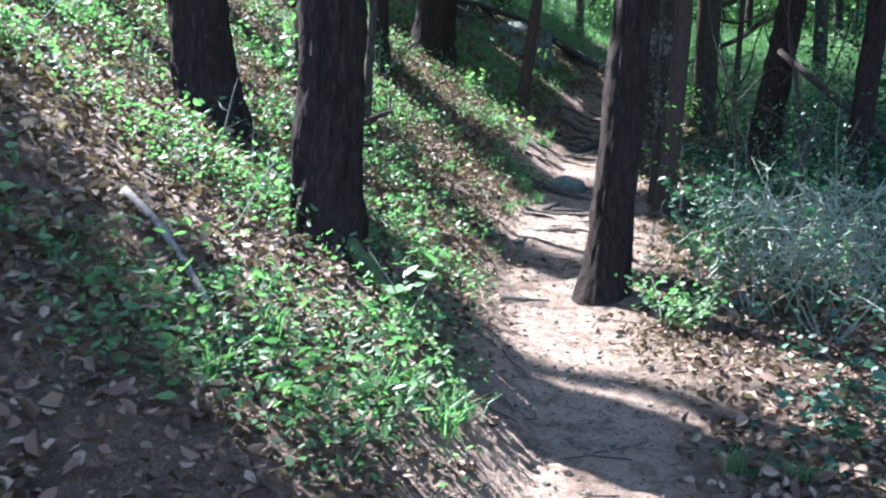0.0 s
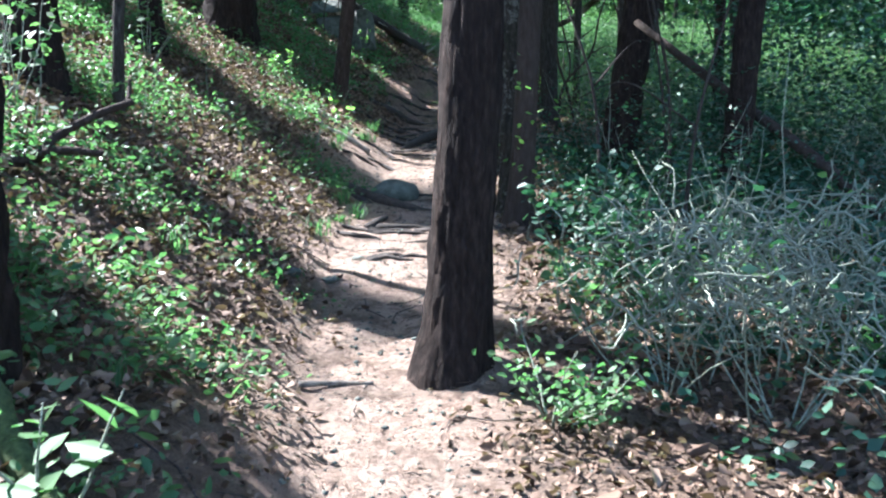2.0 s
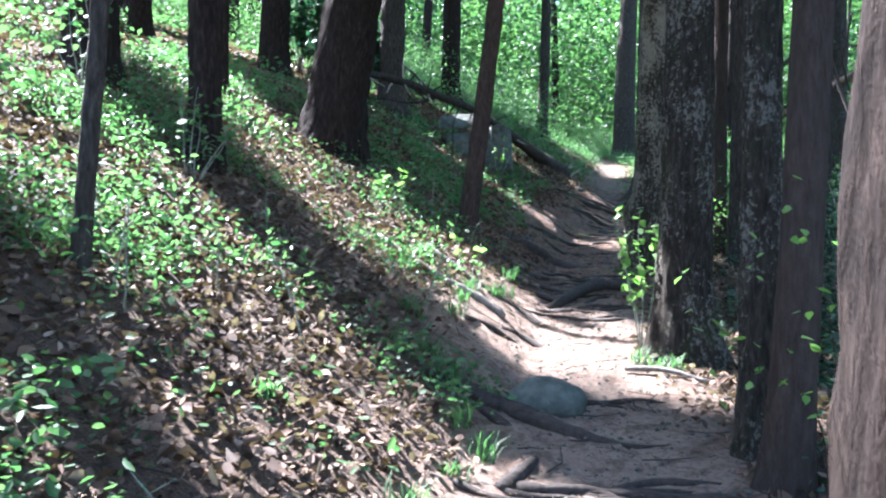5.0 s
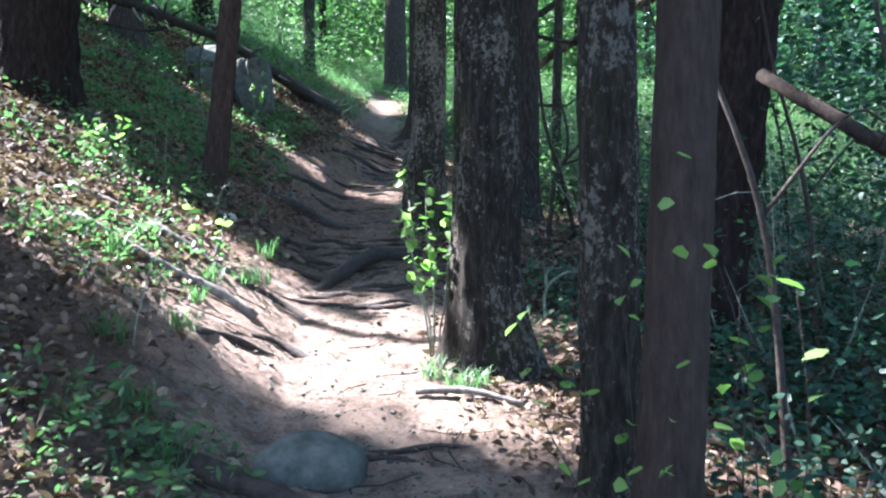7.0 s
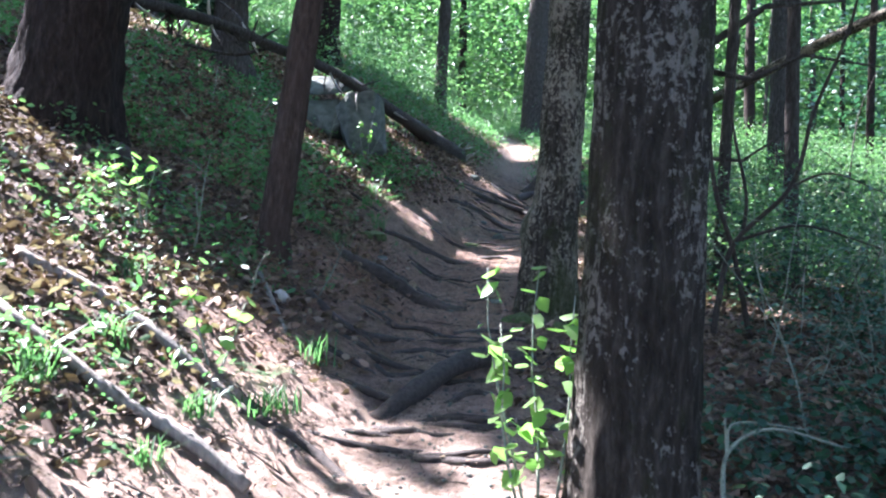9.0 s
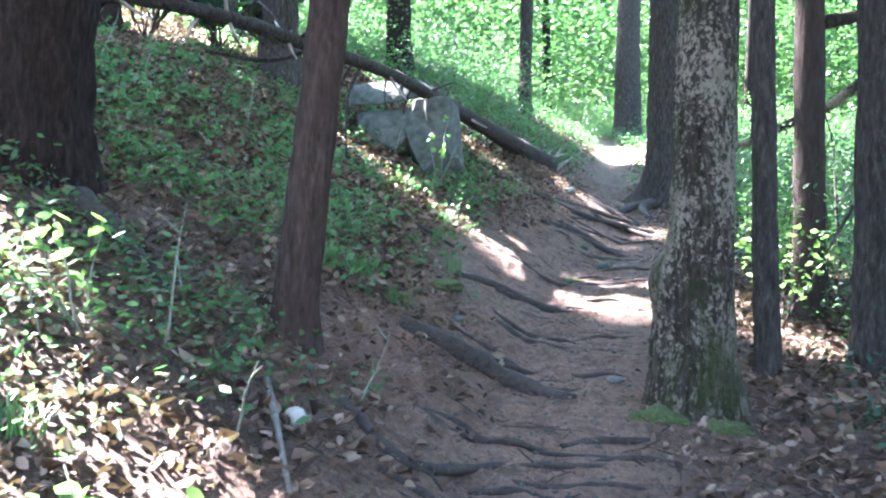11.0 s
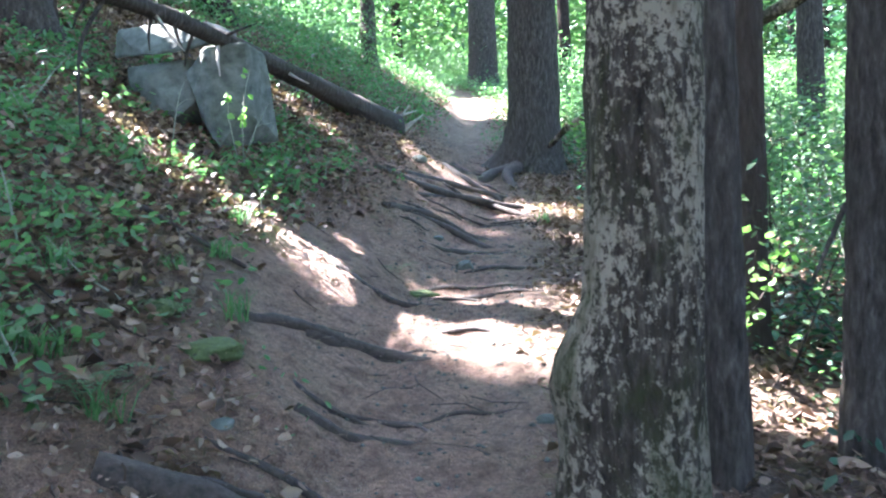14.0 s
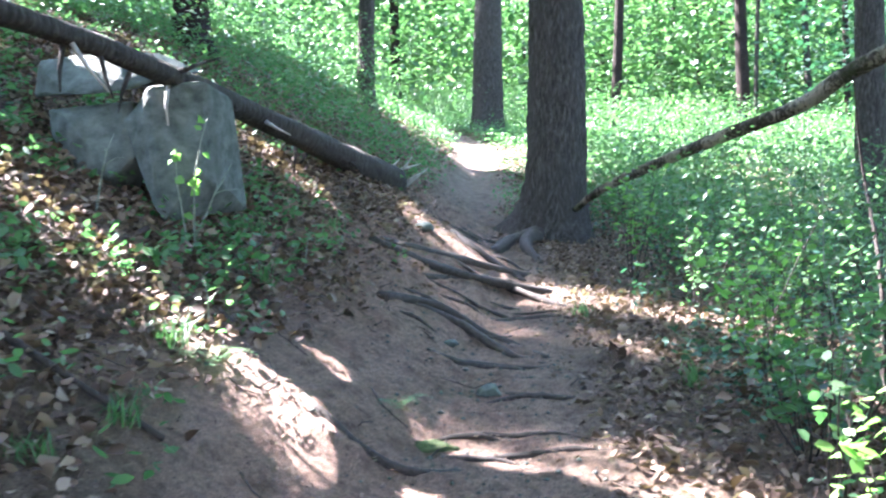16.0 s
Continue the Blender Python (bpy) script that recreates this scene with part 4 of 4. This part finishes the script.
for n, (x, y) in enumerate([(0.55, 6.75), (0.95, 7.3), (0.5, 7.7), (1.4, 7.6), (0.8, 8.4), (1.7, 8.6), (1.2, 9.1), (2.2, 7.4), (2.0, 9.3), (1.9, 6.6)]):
    shrub("shrub", x, y, 0.55 + 0.12 * (n % 3), 0.45, 7, 30, 0.042, LEAF_FRESH if n % 3 == 0 else LEAF_DEEP_SHADED, TWIG_PALE, 150 + n, "twiggy green shrub in the shaded underwood below the trail", group="underwood shrubs", thick=0.006)


def grass_tuft(x, y, blades, tall, seed, mat):
    rng = np.random.default_rng(seed)
    a, d = rng.uniform(0, 6.28, blades), rng.uniform(0.2, 1, blades) * tall * 1.1
    at = rng.normal(0, 0.035, (blades, 2))
    h = rng.uniform(0.5, 1, blades) * tall
    out = np.stack([np.cos(a), np.sin(a), 0 * a], 1)
    side = np.stack([-np.sin(a), np.cos(a), 0 * a], 1) * 0.0035
    root = np.stack([at[:, 0], at[:, 1], 0 * a - 0.01], 1)
    mid = root + out * (d * 0.35)[:, None] + np.array([0, 0, 1]) * (h * 0.7)[:, None]
    tip = root + out * d[:, None] + np.array([0, 0, 1]) * h[:, None]
    v = np.stack([root - side, root + side, mid + side, mid - side, tip + side * 0.2, tip - side * 0.2], 1)
    k = np.arange(blades)[:, None] * 6
    me = raw_mesh("grass_tuft", v.reshape(-1, 3), np.concatenate([k + [0, 1, 2, 3], k + [3, 2, 4, 5]], 1), 4, mat)
    ob = new("grass_tuft", me)
    ob.location = (x, y, float(ground_z(x, y)))
    tagged(ob, "tuft of thin green grass blades at the trail's edge", "grass", "grass tufts")


tufts = random.Random(12)
for n in range(46):
    y = tufts.uniform(2.6, 22)
    x = float(eased(np.array(y), LINE_Y, LINE_X)) + (tufts.uniform(-1.6, -0.55) if tufts.random() < 0.75 else tufts.uniform(0.55, 1.2))
    grass_tuft(x, y, 34, tufts.uniform(0.09, 0.2), n, LEAF_FRESH)
for n, (x, y) in enumerate([(-0.72, 3.6), (-0.78, 3.75), (-0.9, 3.5), (-1.0, 3.3), (-1.45, 12.55), (-1.4, 12.75), (-0.25, 11.2), (-0.35, 11.35), (-0.15, 11.15), (-1.6, 12.3)]):
    grass_tuft(x, y, 40, 0.13, 100 + n, LEAF_FRESH)


# ---- undergrowth ----
def scatter(rng, count, x0, x1, y0, y1, keep):
    x, y = rng.uniform(x0, x1, count), rng.uniform(y0, y1, count)
    ok = rng.uniform(0, 1, count) < keep(x, y)
    return x[ok], y[ok]


def off_trail(x, y):
    return 1 - tread(x, y)


def cover(name, seed, plants, leaves, spread_r, tall, size, area, keep, mat, label, flat=0.5, corners=6, low=0.0, curl=0.25, long=1.6):
    rng = np.random.default_rng(seed)
    x, y = scatter(rng, plants, *area, keep)
    z = ground_z(x, y)
    k = np.repeat(np.arange(len(x)), leaves)
    t = low + (1 - low) * rng.uniform(0, 1, len(k))
    pts = np.stack([x[k] + rng.normal(0, spread_r, len(k)), y[k] + rng.normal(0, spread_r, len(k)), z[k] + 0.01 + t * tall * rng.uniform(0.4, 1, len(x))[k]], 1)
    pts[:, 2] = np.maximum(pts[:, 2], ground_z(pts[:, 0], pts[:, 1]) + 0.008)
    ob = new(name, leaf_mesh(name, pts, rng.uniform(0.6, 1.3, len(k)) * size, mat, rng, flat, corners=corners, curl=curl, long=long))
    return tagged(ob, label, "plants", kind="stuff")


def bare_bank(x, y):
    return np.exp(-(((x + 1.6) / 0.7) ** 2 + ((y - 11.9) / 1.1) ** 2)) + np.exp(-(((x + 1.5) / 0.7) ** 2 + ((y - 8.4) / 1.2) ** 2)) * 0.7 + 0.85 * np.exp(-(((x + 1.7) / 1.3) ** 2 + ((y - 14.4) / 1.7) ** 4))


def patchy(x, y):
    return (1 - 0.85 * np.clip(bare_bank(x, y), 0, 1)) * off_trail(x, y) * (1 - 0.8 * needle_bed(x, y)) * np.clip(0.3 + 1.4 * lumps(x, y, 0.7), 0, 1)


def clear_of_line(x, y):
    return np.abs(x - eased(y, LINE_Y, LINE_X)) > np.interp(y, (25, 38, 44), (1.5, 1.5, 1.1))


cover("dead_leaves", 1, 150000, 1, 0.02, 0.022, 0.026, (-7, 5, 0, 27), lambda x, y: off_trail(x, y) * (1 - 0.6 * needle_bed(x, y)), LEAF_DEAD, "brown and tan fallen leaves on the forest floor", 0.45, curl=0.7, long=2.0)
cover("dead_leaves", 11, 52000, 1, 0.02, 0.008, 0.015, (-2.5, 1.5, 0, 27), lambda x, y: 0.35 + 0.6 * off_trail(x, y), LEAF_DEAD, "small scraps of dead leaves on the trail", 0.85, 4)
cover("pine_needles", 23, 90000, 1, 0.02, 0.012, 0.0045, (-4.5, 1.5, 1, 27), lambda x, y: 0.35 + 0.65 * needle_bed(x, y), LEAF_DEAD, "brown fallen pine needles and straw on the ground", 0.8, 4, long=15)
cover("dead_leaves", 24, 45000, 1, 0.02, 0.03, 0.05, (-9, 6, 27, 42), off_trail, LEAF_DEAD, "fallen leaves beside the far trail", 0.6, 4)
cover("ground_plants", 25, 5000, 12, 0.12, 0.4, 0.035, (-7, 4, 26, 42), off_trail, LEAF_FRESH, "green plants edging the far trail", 0.4, 4)
cover("dead_leaves", 14, 40000, 1, 0.02, 0.03, 0.075, (-18, -6.5, 0, 40), off_trail, LEAF_DEAD, "fallen leaves on the upper slope", 0.7, 4)
cover("ground_plants", 15, 2500, 12, 0.15, 0.3, 0.07, (-18, -5.5, 2, 40), patchy, LEAF_FRESH, "green seedlings on the upper slope", corners=4)
cover("ground_plants", 2, 12000, 8, 0.06, 0.2, 0.016, (-6, -0.6, 1, 17), patchy, LEAF_FRESH, "low fresh green seedlings on the bank", 0.3, long=2.2)
cover("ground_plants", 16, 3500, 14, 0.08, 0.3, 0.023, (-5.5, -0.8, 1.5, 15), patchy, LEAF_BRIGHT, "upright bright green seedlings on the sunny bank", 0.2, long=2.3)
cover("ground_plants", 17, 1000, 12, 0.08, 0.2, 0.032, (-5.0, -1.75, 15.6, 22), lambda x, y: off_trail(x, y) * (1 - 0.75 * needle_bed(x, y)) * np.clip(0.35 + 1.2 * lumps(x, y, 0.45), 0, 1), LEAF_FRESH, "upright green seedlings on the shaded bank", 0.3, long=2.0)
cover("ground_plants", 12, 2600, 8, 0.06, 0.17, 0.026, (-6, -0.9, 14, 26), patchy, LEAF_FRESH, "low green plants on the shaded bank", 0.35, long=2.0)
cover("ground_plants", 3, 5000, 10, 0.1, 0.35, 0.035, (0.6, 7, 2, 26), patchy, LEAF_DEEP_SHADED, "dark green undergrowth below the trail")
cover("ground_plants", 31, 1700, 14, 0.12, 0.4, 0.03, (0.4, 3.6, 6.5, 13.5), lambda x, y: off_trail(x, y) * np.clip(0.6 + 1.1 * lumps(x, y, 0.5), 0, 1), LEAF_DEEP_SHADED, "dark leafy plants crowding the slope below the trail", 0.4)
cover("bushes", 4, 2200, 60, 0.28, 1.4, 0.032, (1.3, 9, 3, 20), lambda x, y: np.clip(0.5 + 0.9 * lumps(x, y, 0.8), 0, 1), LEAF_DEEP_SHADED, "dense dark green bushes in the wood", corners=4)
cover("bushes", 41, 420, 70, 0.35, 4.6, 0.05, (2.3, 7, 10.5, 15.5), lambda x, y: np.clip(0.55 + 0.9 * lumps(x, y, 0.9), 0, 1), LEAF_DEEP_SHADED, "tall dark evergreen thicket below the trail", corners=4)
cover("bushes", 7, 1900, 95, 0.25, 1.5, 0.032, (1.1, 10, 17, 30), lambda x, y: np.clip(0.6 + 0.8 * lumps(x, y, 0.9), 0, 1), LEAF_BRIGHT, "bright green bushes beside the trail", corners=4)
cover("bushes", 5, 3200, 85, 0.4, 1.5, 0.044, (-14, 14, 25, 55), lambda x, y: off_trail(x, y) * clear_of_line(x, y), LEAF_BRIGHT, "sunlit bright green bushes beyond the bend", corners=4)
cover("bushes", 6, 3300, 60, 0.9, 17, 0.2, (-34, 34, 46, 80), lambda x, y: 1 + 0 * x, LEAF_BRIGHT, "sunlit green foliage far off in the wood", corners=4)
cover("bushes", 10, 4600, 60, 1.2, 26, 0.4, (-50, 50, 80, 105), lambda x, y: 1 + 0 * x, LEAF_BRIGHT, "pale green woods in the distance", corners=4)
cover("bushes", 8, 1500, 60, 0.8, 11, 0.15, (9, 34, 0, 50), lambda x, y: 1 + 0 * x, LEAF_DEEP_SHADED, "dark green foliage deep in the wood", corners=4)
cover("bushes", 9, 900, 60, 0.8, 7, 0.15, (-34, -16, 0, 50), lambda x, y: 1 + 0 * x, LEAF_FRESH, "green foliage at the top of the slope", corners=4)


def scattered_twigs(seed, count):
    rng = random.Random(seed)
    runs = []
    for _ in range(count):
        x, y = rng.uniform(-4.5, 3), rng.uniform(1, 26)
        a, d = rng.uniform(0, 6.28), rng.uniform(0.06, 0.4)
        ends = [(x, y), (x + d * 0.5 * math.cos(a), y + d * 0.5 * math.sin(a)), (x + d * math.cos(a + 0.3), y + d * math.sin(a + 0.3))]
        runs.append((laid(ends, 0.012), [0.004, 0.0035, 0.002]))
    tagged(new("twigs", many_tubes("twigs", runs, WOOD_DARK, 4)), "thin dead twigs scattered on the ground", "twigs", kind="stuff")


scattered_twigs(4, 900)


def pebbles(seed, count):
    rng = np.random.default_rng(seed)
    y = rng.uniform(1, 27, count)
    x = eased(y, LINE_Y, LINE_X) + rng.normal(0, 0.4, count)
    r = rng.uniform(0.004, 0.009, count) + 0.012 * rng.uniform(0, 1, count) ** 4
    k = np.array([(1, 0, 0), (0, 1, 0), (-1, 0, 0), (0, -1, 0), (0, 0, 0.7), (0, 0, -0.6)], float)
    v = k[None] * (r[:, None, None] * rng.uniform(0.7, 1.3, (count, 6, 1))) + np.stack([x, y, ground_z(x, y) + r * 0.2], 1)[:, None]
    f = np.array([0, 1, 4, 1, 2, 4, 2, 3, 4, 3, 0, 4, 1, 0, 5, 2, 1, 5, 3, 2, 5, 0, 3, 5])
    tagged(new("pebbles", raw_mesh("pebbles", v.reshape(-1, 3), np.arange(count)[:, None] * 6 + f, 3, STONE, smooth=False)), "small pebbles and crumbs of soil on the trail", "pebbles", kind="stuff")


pebbles(8, 4500)


def brush(seed, count, x0, x1, y0, y1, tall, mat, label):
    """Thin bare upright stems of the underwood."""
    rng = random.Random(seed)
    runs = []
    for _ in range(count):
        x, y = rng.uniform(x0, x1), rng.uniform(y0, y1)
        h = rng.uniform(0.4, 1.0) * tall
        line = crooked(rng, (x, y, float(ground_z(x, y)) - 0.02), (rng.gauss(0, 0.35), rng.gauss(0, 0.35), 1), h, 5, 0.16, 0.03)
        runs.append((line, [0.006, 0.0055, 0.005, 0.004, 0.003, 0.0015]))
        for _ in range(2):
            i = rng.randrange(2, 5)
            runs.append((crooked(rng, line[i], (rng.gauss(0, 1), rng.gauss(0, 1), 0.4), h * 0.3, 3, 0.4), [0.003, 0.0026, 0.002, 0.001]))
    tagged(new("brushwood", many_tubes("brushwood", runs, mat, 4)), label, "brushwood", kind="stuff")


brush(3, 260, 0.95, 7, 5, 20, 1.6, TWIG_PALE, "thin pale bare stems in the shaded underwood")
brush(4, 160, 0.9, 6, 16, 27, 1.8, WOOD_DARK, "thin dark bare stems among the bright bushes")
brush(6, 70, -5.5, -1.6, 3, 24, 0.6, TWIG_PALE, "thin bare stems on the bank")


# ---- small trees and dead wood in the underwood ----
def crooked_sapling(name, stems, mat, label, group=""):
    """A bare crooked young tree: each stem a part; points in the world, foot first."""
    base = new(name)
    foot = Vector(stems[0][0][0])
    base.location = foot
    for points, r0, r1 in stems:
        line = smooth_line([Vector(p) - foot for p in points], 6)
        part("stem", tube_mesh("stem", line, [r0 + (r1 - r0) * i / (len(line) - 1) for i in range(len(line))], mat, 7), base)
    return tagged(base, label, "sapling", group)


def foot_at(x, y):
    return (x, y, float(ground_z(x, y)) - 0.03)


crooked_sapling("crooked_sapling", [
    ([foot_at(1.02, 15.62), (1.04, 15.56, 2.42), (1.14, 15.56, 2.85), (1.5, 15.48, 3.26), (1.61, 15.38, 3.77), (1.79, 15.29, 4.3), (1.9, 15.2, 4.9)], 0.026, 0.008),
    ([(1.16, 15.56, 2.87), (1.56, 15.39, 2.98), (2.07, 15.34, 2.84)], 0.014, 0.005),
    ([(1.2, 15.55, 2.95), (1.21, 15.56, 3.22), (1.09, 15.54, 3.78), (1.13, 15.53, 4.35)], 0.016, 0.006),
    ([(1.5, 15.48, 3.26), (1.75, 15.4, 3.35), (2.1, 15.3, 3.2)], 0.01, 0.004)], WOOD_DARK, "bare crooked dark sapling in the shaded underwood")
crooked_sapling("crooked_sapling", [
    ([foot_at(1.35, 15.85), (1.2, 15.8, 2.76), (1.08, 15.8, 3.12), (1.03, 15.9, 3.47), (1.0, 15.99, 3.97), (0.92, 16.09, 4.35), (0.9, 16.1, 5.2)], 0.022, 0.012)],
    BARK_SMOOTH, "thin brown bowed stem beside grey trunks")
crooked_sapling("dead_twig_spray", [
    ([foot_at(0.42, 12.5), (0.46, 12.66, 1.9), (0.65, 12.72, 2.0), (0.96, 12.75, 1.93)], 0.011, 0.004),
    ([(0.46, 12.66, 1.9), (0.5, 12.7, 2.02), (0.8, 12.74, 2.0)], 0.007, 0.003),
    ([(0.45, 12.62, 1.88), (0.44, 12.63, 2.05)], 0.006, 0.003)], TWIG_PALE, "spray of pale dead twigs beside a lichened trunk")
rim = random.Random(31)
for n in range(9):
    x, y = rim.uniform(0.9, 5.5), rim.uniform(8.5, 24)
    a, h = rim.uniform(0, 6.28), rim.uniform(1.6, 3.2)
    z = float(ground_z(x, y))
    crooked_sapling("crooked_sapling", [
        ([foot_at(x, y), (x + 0.1 * math.cos(a), y + 0.1 * math.sin(a), z + h * 0.4), (x + 0.35 * math.cos(a + 0.5), y + 0.2, z + h * 0.75), (x + 0.5 * math.cos(a), y + 0.3 * math.sin(a), z + h)], 0.018, 0.005),
        ([(x + 0.1 * math.cos(a), y + 0.1 * math.sin(a), z + h * 0.4), (x - 0.4 * math.cos(a), y + 0.1, z + h * 0.55), (x - 0.8 * math.cos(a), y + 0.25, z + h * 0.5)], 0.009, 0.003)],
        WOOD_DARK, "bare crooked dark sapling in the shaded underwood", "bare saplings")

# ---- ferns ----
def fern(x, y, fronds, length, seed, mat):
    """A fern: arching fronds as parts, each with paired leaflets."""
    rng = random.Random(seed)
    base = new("fern")
    base.location = (x, y, float(ground_z(x, y)))
    for k in range(fronds):
        a = 6.28 * k / fronds + rng.uniform(-0.3, 0.3)
        out, side = Vector((math.cos(a), math.sin(a), 0)), Vector((-math.sin(a), math.cos(a), 0))
        verts, faces = [], []
        size = length * rng.uniform(0.7, 1.1)
        for i in range(12):
            t = (i + 1) / 12
            p = out * size * t * 0.85 + Vector((0, 0, size * (1.1 * t - 0.9 * t * t)))
            w = size * 0.2 * math.sin(math.pi * (0.12 + 0.88 * t))
            for way in (-1, 1):
                q = len(verts)
                verts += [p - out * size * 0.02, p + side * way * w * 0.55 + out * size * 0.045, p + side * way * w + out * size * 0.02, p + side * way * w * 0.5 - out * size * 0.015]
                faces += [q, q + 1, q + 2, q + 3]
        part("frond", raw_mesh("frond", [tuple(v) for v in verts], faces, 4, mat, smooth=False), base)
    return tagged(base, "small green fern with arching fronds on the bank", "fern", "ferns on the bank")


for n, (x, y) in enumerate([(-1.1, 19.35), (-2.3, 17.1), (-1.9, 16.1), (-2.7, 16.4), (-1.5, 12.9), (-2.2, 10.2), (-1.9, 5.6), (-2.9, 5.2), (-2.1, 3.1), (-1.5, 2.6), (-2.6, 19.0), (-1.85, 18.7)]):
    fern(x, y, 6 + n % 3, 0.22 + 0.03 * (n % 3), n, LEAF_FRESH)
cover("dead_leaves", 21, 6500, 1, 0.03, 0.05, 0.045, (0.1, 4.5, 2.5, 23), lambda x, y: off_trail(x, y), LEAF_DEAD, "large curled brown leaves drifted below the trail", 0.2, curl=0.9, long=1.9)
cover("dead_leaves", 22, 15000, 1, 0.03, 0.035, 0.034, (-5, -1.2, 1.5, 24), lambda x, y: off_trail(x, y) * (1 - 0.35 * needle_bed(x, y)), LEAF_DEAD, "large curled brown leaves on the bank", 0.2, curl=0.9, long=1.9)
cover("dead_leaves", 26, 9000, 1, 0.03, 0.04, 0.04, (-5, -1.4, 15.8, 24), lambda x, y: off_trail(x, y) * (1 - 0.85 * needle_bed(x, y)), LEAF_DEAD, "large curled oak leaves on the shaded bank", 0.25, curl=0.8, long=1.7)
